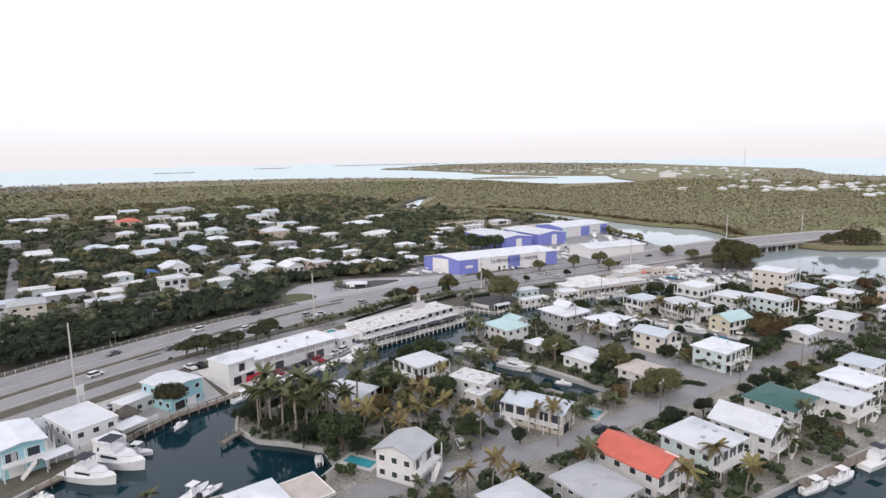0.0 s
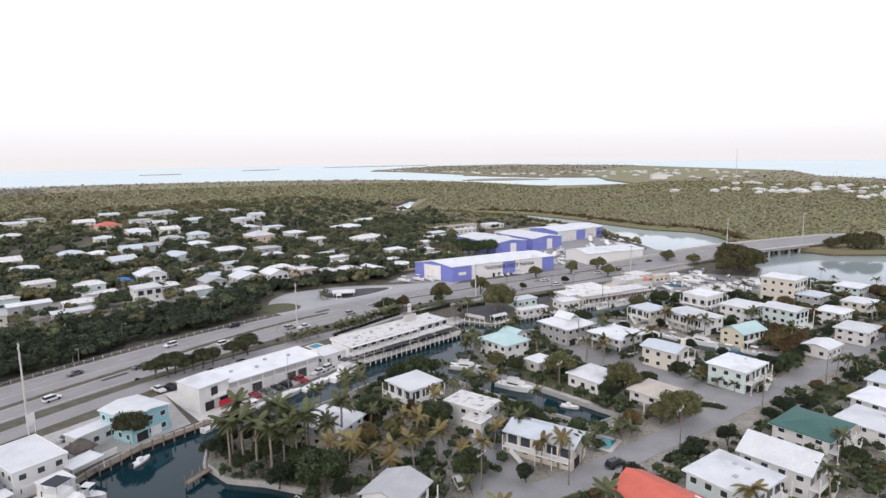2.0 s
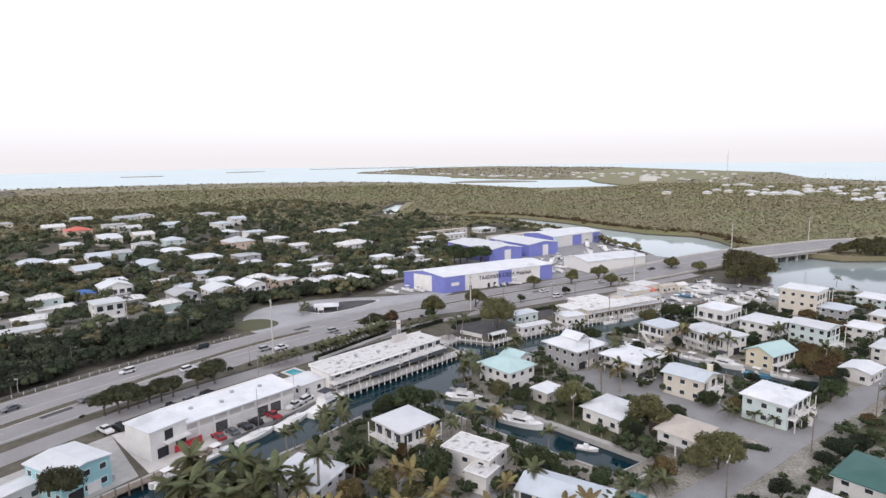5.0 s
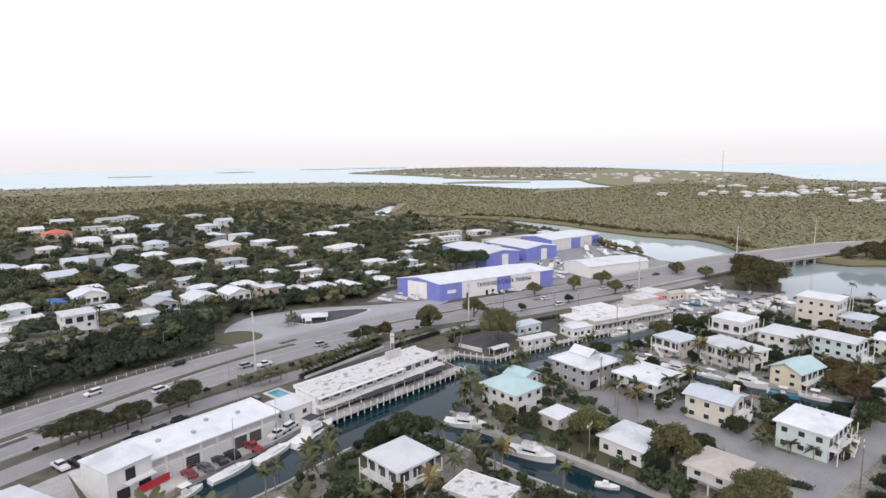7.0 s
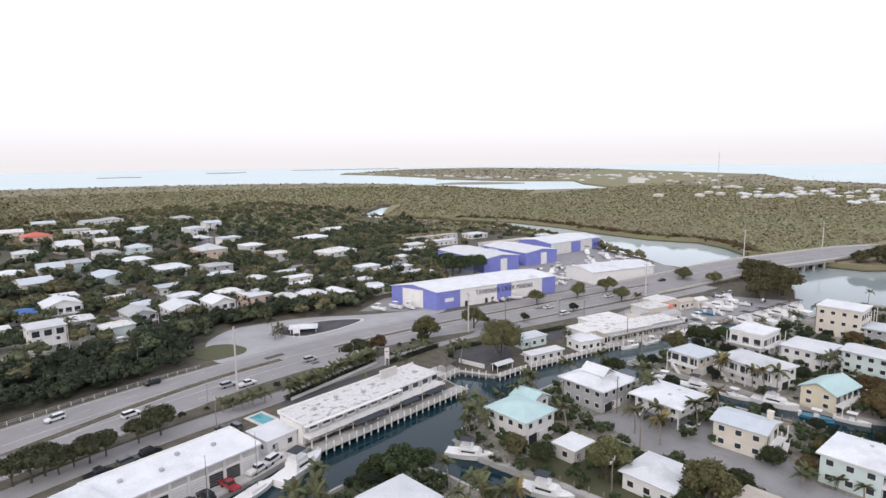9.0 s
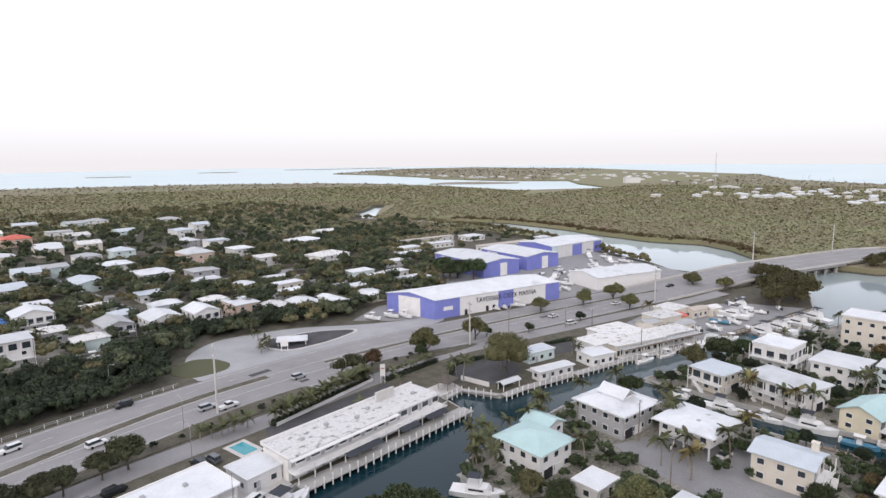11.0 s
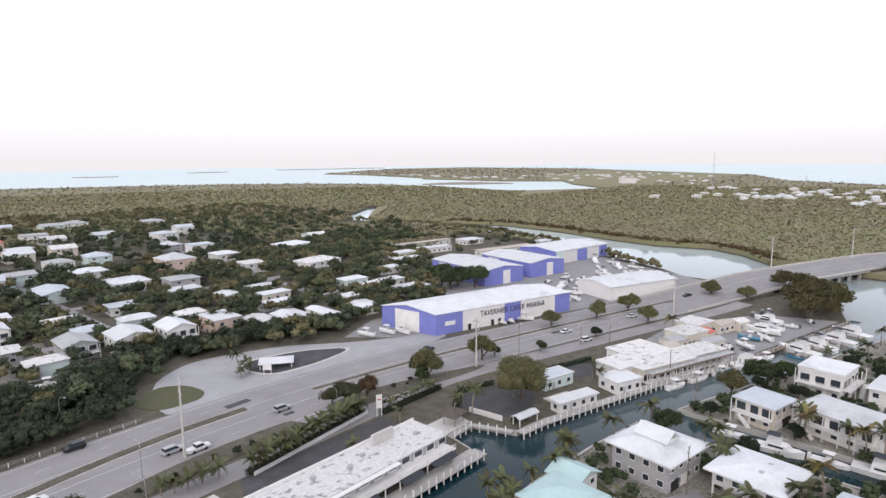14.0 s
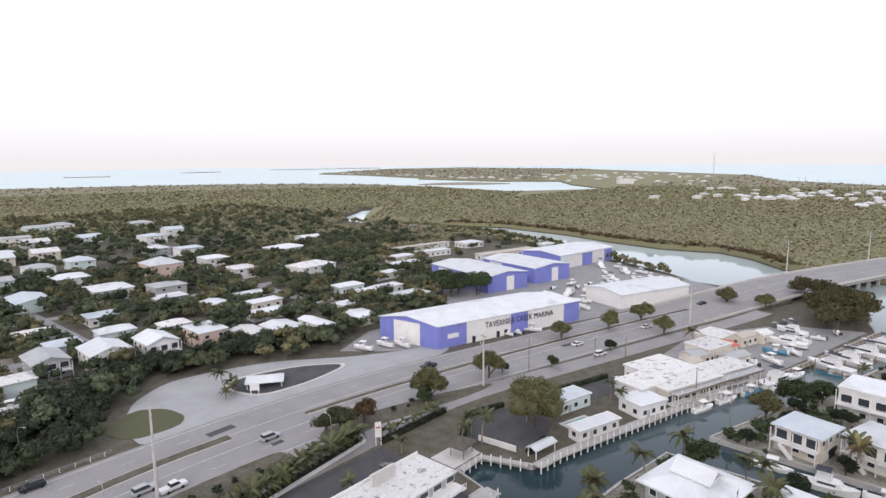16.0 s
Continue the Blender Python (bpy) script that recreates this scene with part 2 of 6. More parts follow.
# ---- mesh helpers ----
class Shape:
    """Gathers vertices and faces of one mesh."""

    def __init__(self):
        self.v, self.f = [], []

    def add(self, verts, faces):
        n = len(self.v)
        self.v += [tuple(p) for p in verts]
        self.f += [tuple(i + n for i in f) for f in faces]
        return self

    def box(self, x0, x1, y0, y1, z0, z1):
        return self.add([(x, y, z) for z in (z0, z1) for y in (y0, y1) for x in (x0, x1)],
                        [(0, 2, 3, 1), (4, 5, 7, 6), (0, 1, 5, 4), (2, 6, 7, 3), (0, 4, 6, 2), (1, 3, 7, 5)])

    def prism(self, poly, z0, z1):
        n = len(poly)
        if sum(a[0] * b[1] - b[0] * a[1] for a, b in zip(poly, poly[1:] + poly[:1])) < 0:
            poly = poly[::-1]
        return self.add([(x, y, z0) for x, y in poly] + [(x, y, z1) for x, y in poly],
                        [tuple(range(n))[::-1], tuple(range(n, 2 * n))] + [(i, (i + 1) % n, n + (i + 1) % n, n + i) for i in range(n)])

    def tube(self, pts, radii, n=8):
        rings = []
        for k, (p, r) in enumerate(zip(pts, radii)):
            a, b = Vector(pts[max(0, k - 1)]), Vector(pts[min(len(pts) - 1, k + 1)])
            d = (b - a).normalized()
            u = d.cross(Vector((0.3, 1, 0.1))).normalized()
            w = d.cross(u)
            rings += [tuple(Vector(p) + r * (math.cos(2 * math.pi * i / n) * u + math.sin(2 * math.pi * i / n) * w)) for i in range(n)]
        faces = [(k * n + i, k * n + (i + 1) % n, (k + 1) * n + (i + 1) % n, (k + 1) * n + i) for k in range(len(pts) - 1) for i in range(n)]
        faces += [tuple(range(n))[::-1], tuple(range((len(pts) - 1) * n, len(pts) * n))]
        return self.add(rings, faces)

    def mesh(self, name, *mats):
        me = bpy.data.meshes.new(name)
        me.from_pydata(self.v, [], self.f)
        for m in mats:
            me.materials.append(m)
        return me


def thing(name, x, y, z=0, rot=0, label="", category="", group="", kind="", data=None):
    ob = new(name, data)
    ob.matrix_basis = pose(x, y, z, 0, 0, rot)
    return tagged(ob, label, category, group, kind)


def part(name, shape, mat, parent, label="", m=None):
    ob = new(name, shape if isinstance(shape, bpy.types.Mesh) else shape.mesh(name, mat))
    ob.parent = parent
    if m is not None:
        ob.matrix_basis = m
    return tagged(ob, label)


def big_mesh(name, verts, faces, *mats):
    """A mesh from arrays of vertices and of faces that all have the same number of corners."""
    me = bpy.data.meshes.new(name)
    k = faces.shape[1]
    me.vertices.add(len(verts))
    me.vertices.foreach_set("co", verts.astype(np.float32).ravel())
    me.loops.add(faces.size)
    me.loops.foreach_set("vertex_index", faces.astype(np.int32).ravel())
    me.polygons.add(len(faces))
    me.polygons.foreach_set("loop_start", np.arange(0, faces.size, k, dtype=np.int32))
    me.update(calc_edges=True)
    for m in mats:
        me.materials.append(m)
    return me


def along(line, step):
    """Points every step metres along a line, with the way it goes there."""
    out, left = [], 0.0
    for a, b in zip(line, line[1:]):
        a, b = Vector(a), Vector(b)
        n = (b - a).length
        while left <= n:
            p = a + (b - a) * (left / n)
            out.append((p.x, p.y, math.degrees(math.atan2(b.y - a.y, b.x - a.x))))
            left += step
        left -= n
    return out


def smooth(line, times=2):
    for _ in range(times):
        line = [line[0]] + [q for a, b in zip(line, line[1:]) for q in (
            (0.75 * a[0] + 0.25 * b[0], 0.75 * a[1] + 0.25 * b[1]), (0.25 * a[0] + 0.75 * b[0], 0.25 * a[1] + 0.75 * b[1]))] + [line[-1]]
    return line


def offset(line, d):
    out = []
    for i, p in enumerate(line):
        a, b = line[max(0, i - 1)], line[min(len(line) - 1, i + 1)]
        n = math.hypot(b[0] - a[0], b[1] - a[1]) or 1
        out.append((p[0] - d * (b[1] - a[1]) / n, p[1] + d * (b[0] - a[0]) / n))
    return out


def strip(line, d0, d1, z0, z1):
    """A slab between two parallels of a line."""
    a, b = offset(line, d0), offset(line, d1)
    s = Shape()
    n = len(line)
    v = [(*p, z1) for p in a] + [(*p, z1) for p in b] + [(*p, z0) for p in a] + [(*p, z0) for p in b]
    f = []
    for i in range(n - 1):
        f += [(i, i + 1, n + i + 1, n + i), (2 * n + i, i, i + 1, 2 * n + i + 1)[::-1], (n + i, 3 * n + i, 3 * n + i + 1, n + i + 1)[::-1]]
    f += [(0, n, 3 * n, 2 * n), (n - 1, 3 * n - 1, 4 * n - 1, 2 * n - 1)]
    return s.add(v, f)


def inside(p, poly):
    x, y = p
    hit = False
    for (x0, y0), (x1, y1) in zip(poly, poly[1:] + poly[:1]):
        if (y0 > y) != (y1 > y) and x < (x1 - x0) * (y - y0) / (y1 - y0) + x0:
            hit = not hit
    return hit


def rounded(poly, times=2):
    """A closed outline with its corners cut round."""
    for _ in range(times):
        poly = [q for a, b in zip(poly, poly[1:] + poly[:1]) for q in ((0.8 * a[0] + 0.2 * b[0], 0.8 * a[1] + 0.2 * b[1]), (0.2 * a[0] + 0.8 * b[0], 0.2 * a[1] + 0.8 * b[1]))]
    return poly


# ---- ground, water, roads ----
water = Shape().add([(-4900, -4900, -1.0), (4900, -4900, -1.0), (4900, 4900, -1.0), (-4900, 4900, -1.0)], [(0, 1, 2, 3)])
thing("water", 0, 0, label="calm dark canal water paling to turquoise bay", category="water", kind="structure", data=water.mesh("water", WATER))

QUAY = [(-400, 60), (-20, 125), (16, 141), (29, 147), (38, 153), (48, 157), (62, 158.5), (79, 162), (90, 163.6), (101, 165), (112, 167.2), (117, 168), (168, 167.5), (170, 176),
        (178, 176), (182, 165), (190, 164), (213, 158), (232, 153), (260, 142.5), (288, 135), (307, 130), (345, 121), (372, 128)]
CREEK_WEST = [(392, 150), (398, 205), (412, 222), (438, 272), (468, 327), (489, 390), (500, 433), (498, 490), (486, 596), (521, 640), (590, 692)]
CREEK_EAST = [(608, 688), (541, 626), (503, 588), (524, 489), (540, 428), (529, 358), (511, 307), (501, 263), (508, 225), (492, 200), (466, 178), (455, 140), (452, 112)]
OCEAN = [(500, 60), (560, 0), (800, -100), (1200, -150), (1500, -50), (1584, 229), (1784, 465), (2216, 641), (3034, 1700), (3300, 2750)]
BAY = [(2736, 2903), (1730, 2302), (1692, 1969), (1546, 1509), (1466, 1432), (1440, 1099), (1522, 948), (1358, 821), (1200, 640), (1012, 758), (1083, 1065), (1063, 1330),
       (882, 1576), (656, 1720), (442, 1816), (0, 1950), (-900, 2200), (-1500, 2200), (-1500, 60)]
NORTH = QUAY + CREEK_WEST + CREEK_EAST + OCEAN + BAY
thing("ground", 0, 0, label="scrubby coral ground behind seawalls", category="ground", kind="structure", data=Shape().prism(NORTH, -3, 0).mesh("ground", GRASS))
BASIN = [(-400, 40), (-20, 108), (30, 114), (44, 110), (57, 102), (64, 105), (66, 113), (62, 121), (57, 128), (56, 138), (60, 146), (66, 147), (80, 146.8), (95, 147.4), (110, 149.5), (118, 149.5), (126, 147.5),
         (129.5, 143), (130, 136), (130, 112), (132, 88), (142, 86), (142, 110), (140, 136), (142, 145), (148, 148.5), (165, 149.5), (187, 148), (206, 145.5),
         (206.5, 112), (206, 100), (206.5, 70), (222, 70), (218.4, 79), (218.2, 94), (219.2, 113), (220, 140.7), (245, 133), (270, 125), (300, 116), (335, 105), (360, 95), (368, 60), (372, -60)]
SOUTH = BASIN + [(300, -40), (170, 22.5), (127, 34), (100, 40), (40, 45), (-400, 0)]
thing("ground", 0, 0, label="pale coral sand lots behind concrete seawalls", category="ground", kind="structure", data=Shape().prism(SOUTH, -3, 0).mesh("ground", SAND))

HIGHWAY = smooth([(-200, 140), (-60, 183), (15, 208), (62, 218.5), (100, 223.5), (140, 225), (175, 223), (207, 218), (256, 206), (307, 193), (353, 180), (430, 152), (515, 120), (620, 75), (900, -70)])


def rise(x):
    t = min(1, max(0, (x - 325) / 95)) if x < 470 else min(1, max(0, (600 - x) / 95))
    return 4.2 * t * t * (3 - 2 * t)


def road(line, d0, d1, z0, z1, mat, name, label, parent=None):
    s = strip(line, d0, d1, z0, z1)
    s.v = [(x, y, z + rise(x) if parent is None or z > -1 else z) for x, y, z in s.v]
    if parent:
        return part(name, s, mat, parent, label)
    return thing(name, 0, 0, label=label, category="road", kind="structure", data=s.mesh(name, mat))


highway = road(HIGHWAY, -14.5, 14.5, -0.6, 0.06, ASPHALT, "road", "pale worn asphalt divided highway with shoulders")
for d, w in ((13.2, 0.14), (-13.2, 0.14), (3.6, 0.12), (-3.6, 0.12)):
    road(HIGHWAY, d - w, d + w, 0.0, 0.075, PAINT, "edge_line", "", highway)
for d in (8.4, -8.4):
    s = Shape()
    for x, y, a in along(HIGHWAY, 12):
        if -20 < x < 600:
            c, q = math.cos(radians(a)), math.sin(radians(a))
            s.add([(x - q * d + c * u - q * w, y + c * d + q * u + c * w, rise(x) + 0.078) for u, w in ((0, -0.09), (3, -0.09), (3, 0.09), (0, 0.09))], [(0, 1, 2, 3)])
    part("lane_dashes", s, PAINT, highway)
MEDIAN_WEST = smooth([(-200, 134), (-60, 178), (15, 203), (45, 211), (75, 218), (105, 225), (128, 227.5), (146, 227)])
MEDIAN_EAST = smooth([(166, 224.5), (184, 222.5), (228, 214.5), (297, 198), (353, 182), (400, 166)])
for line, w in ((MEDIAN_WEST, 1.6), (MEDIAN_EAST, 1.1)):
    med = thing("median", 0, 0, label="kerbed grass median between carriageways", category="median", kind="structure", data=strip(line, -w, w, 0, 0.2).mesh("median", PALE_CONCRETE))
    part("grass_strip", strip(line, -w + 0.25, w - 0.25, 0.1, 0.26), GRASS, med)

FRONTAGE = smooth([(-200, 120), (-60, 160), (10, 181), (50, 193), (85, 199), (125, 199.5), (165, 201), (200, 201.5), (240, 190), (300, 174), (350, 160)])
road(FRONTAGE, -3.6, 3.6, -0.3, 0.05, ASPHALT, "road", "pale asphalt frontage road beside the highway")
STREET_MAIN = smooth([(60, 92), (80, 86), (103, 77), (122, 74), (138, 71.5), (156, 68.5), (172, 66.5), (190, 63.5), (216, 59), (250, 54), (310, 46)])
road(STREET_MAIN, -3.4, 3.4, -0.3, 0.05, STREET, "road", "grey residential street between canal houses")
STREET_NORTH = smooth([(172, 66), (172.5, 80), (172, 97), (173, 112), (180, 126)])
s = strip(STREET_NORTH, -4.5, 4.5, -0.3, 0.055)
thing("road", 0, 0, label="grey side street among stilt houses", category="road", kind="structure", data=s.mesh("road", STREET))
s = strip(smooth([(88, 82), (97, 92), (101, 100), (98, 108), (93, 117), (92, 126)]), -3, 3, -0.3, 0.045)
thing("road", 0, 0, label="narrow grey lane under palms", category="road", kind="structure", data=s.mesh("road", STREET))
entry = rounded([(128, 236), (136, 264), (152, 275), (168, 272), (184, 266), (202, 251), (216, 243), (236, 235), (226, 228), (160, 232)])
thing("pavement", 0, 0, label="pale paved turning loop beside the highway", category="pavement", kind="structure", data=Shape().prism(entry, -0.3, 0.04).mesh("pavement", LOOP))


# ---- houses ----
PANES, FOOT = {}, []


def window_mesh(w, h):
    if (w, h) not in PANES:
        a, b = w / 2 + 0.11, w / 2
        ring = [[(u, y, q) for u, q in ((-p, lo), (p, lo), (p, hi), (-p, hi))] for p, lo, hi, y in ((a, -0.12, h + 0.12, 0.02), (a, -0.12, h + 0.12, -0.09), (b, 0, h, -0.09), (b, 0, h, -0.03))]
        v = [c for r_ in ring for c in r_]
        f = [(4 * k + i, 4 * k + (i + 1) % 4, 4 * k + 4 + (i + 1) % 4, 4 * k + 4 + i) for k in range(3) for i in range(4)]
        frame_ = Shape().add(v, f).mesh("window", TRIM)
        both = Shape().add(v, f + [(12, 13, 14, 15)]).mesh("window", TRIM, GLASS)
        both.polygons[len(f)].material_index = 1
        PANES[w, h] = frame_, Shape().box(-w / 2, w / 2, -0.035, 0.02, 0, h).mesh("pane", GLASS), both
    return PANES[w, h]


def windows(parent, x0, x1, y0, y1, z, w=1.3, h=1.2, sides="SWEN", gap=3.0, single=False):
    fm, pm, both = window_mesh(w, h)
    for side in sides:
        n = max(1, int(((x1 - x0) if side in "SN" else (y1 - y0)) / gap))
        for i in range(n):
            f = (i + 0.5) / n
            x, y, a = {"S": (x0 + (x1 - x0) * f, y0, 0), "N": (x0 + (x1 - x0) * f, y1, 180), "W": (x0, y0 + (y1 - y0) * f, -90), "E": (x1, y0 + (y1 - y0) * f, 90)}[side]
            fr = part("window", both if single else fm, None, parent, "", pose(x, y, z, 0, 0, a))
            if not single:
                part("pane", pm, None, fr)


def hip(w, d, z, rise_, over, thick=0.22, ridge=None):
    """A hipped roof with eaves of some thickness; ridge: its length."""
    a, b = w / 2 + over, d / 2 + over
    r = (max(0, (w - d) / 2) if w >= d else 0) if ridge is None else ridge / 2
    q = max(0, (d - w) / 2) if d > w and ridge is None else 0
    s = Shape()
    base = [(-a, -b), (a, -b), (a, b), (-a, b)]
    v = [(x, y, z) for x, y in base] + [(x, y, z + thick) for x, y in base] + [(-r - 0.01, -q - 0.01, z + thick + rise_), (r + 0.01, q + 0.01, z + thick + rise_)]
    f = [(3, 2, 1, 0), (0, 1, 5, 4), (1, 2, 6, 5), (2, 3, 7, 6), (3, 0, 4, 7)]
    f += [(4, 5, 9, 8), (5, 6, 9), (6, 7, 8, 9), (7, 4, 8)] if w >= d or ridge is not None else [(4, 5, 8), (5, 6, 9, 8), (6, 7, 9), (7, 4, 8, 9)]
    return s.add(v, f)


def gable(w, d, z, rise_, over, thick=0.22, axis="x"):
    a, b = w / 2 + over, d / 2 + over
    s = Shape()
    if axis == "x":
        prof = [(-b, 0), (0, rise_), (b, 0)]
        ring = [(-a, y, z + h) for y, h in prof] + [(a, y, z + h) for y, h in prof]
    else:
        prof = [(-a, 0), (0, rise_), (a, 0)]
        ring = [(x, b, z + h) for x, h in prof] + [(x, -b, z + h) for x, h in prof]
    up = [(x, y, h + thick) for x, y, h in ring]
    return s.add(ring + up, [(0, 1, 4, 3), (1, 2, 5, 4), (6, 9, 10, 7), (7, 10, 11, 8), (0, 6, 7, 1), (1, 7, 8, 2), (3, 4, 10, 9), (4, 5, 11, 10), (0, 3, 9, 6), (2, 8, 11, 5)])


def rail(parent, p, q, z, h=1.0, step=0.45):
    """A balustrade: top rail, bottom rail and balusters."""
    a, b = Vector((*p, z)), Vector((*q, z))
    n = max(2, int((b - a).length / step))
    s = Shape()
    for z0, r in ((h, 0.06), (0.15, 0.04)):
        s.tube([a + Vector((0, 0, z0)), b + Vector((0, 0, z0))], [r, r], 4)
    for i in range(n + 1):
        m = a.lerp(b, i / n)
        s.box(m.x - 0.03, m.x + 0.03, m.y - 0.03, m.y + 0.03, z, z + h)
    part("railing", s, TRIM, parent)


def house(x, y, w, d, rot, h=6.0, roof="hip", up=1.6, wall=WHITE_WALL, top=WHITE_ROOF, label="white stilt house with a white metal roof", storeys=2, stilts=False, deck="", over=0.7,
          near=True, sides="SWE", chimney=False, vents=0, group="canal houses", kind="house"):
    ob = thing("house", x, y, 0, rot, label, kind, group)
    FOOT.append((x, y, max(w, d) * 0.62 + 1.2))
    x0, x1, y0, y1 = -w / 2, w / 2, -d / 2, d / 2
    fl = h / storeys
    low = fl if stilts else 0
    part("wall", Shape().box(x0, x1, y0, y1, low, h), wall, ob)
    if stilts:
        part("ground_wall", Shape().box(x0 + w * 0.35, x1 - 0.6, y0 + d * 0.3, y1 - 0.5, 0, low), wall, ob)
        for px in (x0 + 0.2, 0, x1 - 0.2):
            for py in (y0 + 0.2, 0, y1 - 0.2):
                part("post", Shape().box(px - 0.16, px + 0.16, py - 0.16, py + 0.16, 0, low), TRIM, ob)
    if roof == "hip":
        part("roof", hip(w, d, h, up, over), top, ob)
    elif roof in ("gable_x", "gable_y"):
        ax = roof[-1]
        part("roof", gable(w, d, h, up, over, axis=ax), top, ob)
        if ax == "x":
            for xx in (x0, x1 - 0.15):
                g = Shape().add([(xx, y0, h), (xx, y1, h), (xx, 0, h + up), (xx + 0.15, y0, h), (xx + 0.15, y1, h), (xx + 0.15, 0, h + up)], [(0, 2, 1), (3, 4, 5), (0, 3, 5, 2), (1, 2, 5, 4)])
                part("gable_wall", g, wall, ob)
        else:
            for yy in (y0, y1 - 0.15):
                g = Shape().add([(x0, yy, h), (x1, yy, h), (0, yy, h + up), (x0, yy + 0.15, h), (x1, yy + 0.15, h), (0, yy + 0.15, h + up)], [(0, 1, 2), (3, 5, 4), (0, 2, 5, 3), (1, 4, 5, 2)])
                part("gable_wall", g, wall, ob)
    else:
        part("roof", Shape().box(x0 - over, x1 + over, y0 - over, y1 + over, h, h + 0.28), top, ob)
        if near:
            p = Shape()
            for bx in ((x0 - over, x1 + over, y0 - over, y0 - over + 0.2), (x0 - over, x1 + over, y1 + over - 0.2, y1 + over), (x0 - over, x0 - over + 0.2, y0 - over + 0.2, y1 + over - 0.2), (x1 + over - 0.2, x1 + over, y0 - over + 0.2, y1 + over - 0.2)):
                p.box(*bx, h + 0.28, h + 0.42)
            part("parapet", p, TRIM, ob)
    for k in range(storeys):
        if k == 0 and stilts:
            continue
        open_ = deck if k == storeys - 1 else ""
        if open_:
            windows(ob, x0, x1, y0, y1, k * fl + 0.12, 2.3, min(2.1, fl - 0.5), open_, 3.0, not near)
        windows(ob, x0, x1, y0, y1, k * fl + 1.0, 1.3 if near else 1.5, 1.2 if fl > 2.6 else 1.0, "".join(c for c in sides if c not in open_ and (c != "E" or x < 100)) if near else "".join(c for c in ("SW" if y < 380 else "S") if c not in open_), 3.0 if near else (4.2 if y < 380 else 6.0), not near)
    z = fl if storeys > 1 else 0.4
    for side in deck:
        e = 1.9
        bx = {"S": (x0, x1, y0 - e, y0), "W": (x0 - e, x0, y0, y1), "E": (x1, x1 + e, y0, y1), "N": (x0, x1, y1, y1 + e)}[side]
        part("deck", Shape().box(*bx, z - 0.25, z), TRIM, ob)
        cs = {"S": [(x0, y0 - e), (x1, y0 - e)], "W": [(x0 - e, y0), (x0 - e, y1)], "E": [(x1 + e, y0), (x1 + e, y1)], "N": [(x0, y1 + e), (x1, y1 + e)]}[side]
        rail(ob, *cs, z)
        n = max(2, int(math.dist(*cs) / 3.2))
        for i in range(n + 1):
            px, py = cs[0][0] + (cs[1][0] - cs[0][0]) * i / n, cs[0][1] + (cs[1][1] - cs[0][1]) * i / n
            part("post", Shape().box(px - 0.09, px + 0.09, py - 0.09, py + 0.09, 0, h), TRIM, ob)
    if near:
        if roof in ("hip", "flat") and storeys > 1:
            part("fascia", Shape().prism([(x0 - over - 0.02, y0 - over - 0.02), (x1 + over + 0.02, y0 - over - 0.02), (x1 + over + 0.02, y1 + over + 0.02), (x0 - over - 0.02, y1 + over + 0.02)], h - 0.1, h - 0.004), TRIM, ob)
        if storeys > 1 and not stilts:
            for k in range(2 if w > 9 else 1):
                part("garage_door", Shape().box(x0 + 1.2 + 3.6 * k, x0 + 4.0 + 3.6 * k, y0 - 0.12, y0 + 0.02, 0.02, 2.25), TRIM if (int(x) + k) % 2 else DARK, ob)
        if "S" in deck or "W" in deck:
            a = "S" if "S" in deck else "W"
            n, run, top_ = 11, 0.28, z - 0.05
            prof = [(0, top_)] + [q for k in range(n) for q in ((-run * (k + 1), top_ - (top_ - 0.02) * k / n), (-run * (k + 1), top_ - (top_ - 0.02) * (k + 1) / n))] + [(-run * n + 0.35, 0.0), (0, top_ - 0.35)]
            st = Shape().prism(prof, 0, 1.15)
            if a == "S":
                st.v = [(x1 - 2.2 + u, y0 - 3.08 + e_, q) for u, q, e_ in st.v]
                hand = Shape().tube([(x1 - 2.2, y0 - 3.05, z + 0.9), (x1 - 2.2 - run * n, y0 - 3.05, 0.95), (x1 - 2.2 - run * n, y0 - 3.05, 0.0)], [0.05, 0.05, 0.05], 4)
            else:
                st.v = [(x0 - 3.08 + e_, y1 - 2.2 + u, q) for u, q, e_ in st.v]
                hand = Shape().tube([(x0 - 3.05, y1 - 2.2, z + 0.9), (x0 - 3.05, y1 - 2.2 - run * n, 0.95), (x0 - 3.05, y1 - 2.2 - run * n, 0.0)], [0.05, 0.05, 0.05], 4)
            part("handrail", hand, TRIM, ob)
            part("outside_stair", st, TRIM, ob)
        part("air_conditioner", Shape().box(x1 + 0.3, x1 + 1.2, y0 + 1, y0 + 1.9, 0.1, 1.0).box(x1 + 0.25, x1 + 1.25, y0 + 0.95, y0 + 1.95, 0, 0.1), GREY_WALL, ob)
    fm = Shape().box(-0.5, 0.5, -0.08, 0.02, 0, 2.05)
    part("door", fm, DARK if stilts else GREY_WALL, ob, "", pose(x0 + w * 0.3, y0 + (d * 0.3 if stilts else 0), z if storeys > 1 and deck else 0.02))
    if chimney:
        part("chimney", Shape().box(x1 - 1.4, x1 - 0.3, y0 + 1, y0 + 2.2, low, h + up + 1.2).box(x1 - 1.5, x1 - 0.2, y0 + 0.9, y0 + 2.3, h + up + 1.2, h + up + 1.4), CREAM_WALL, ob)
    for i in range(vents):
        vx, vy = w * (0.18 - 0.36 * (i % 2)), d * (-0.12 + 0.2 * (i // 2))
        vz = h + (up * 0.55 if roof == "hip" else 0.3)
        part("roof_vent", Shape().box(vx - 0.5, vx + 0.5, vy - 0.4, vy + 0.4, vz - 0.3, vz + 0.5), GREY_WALL, ob)
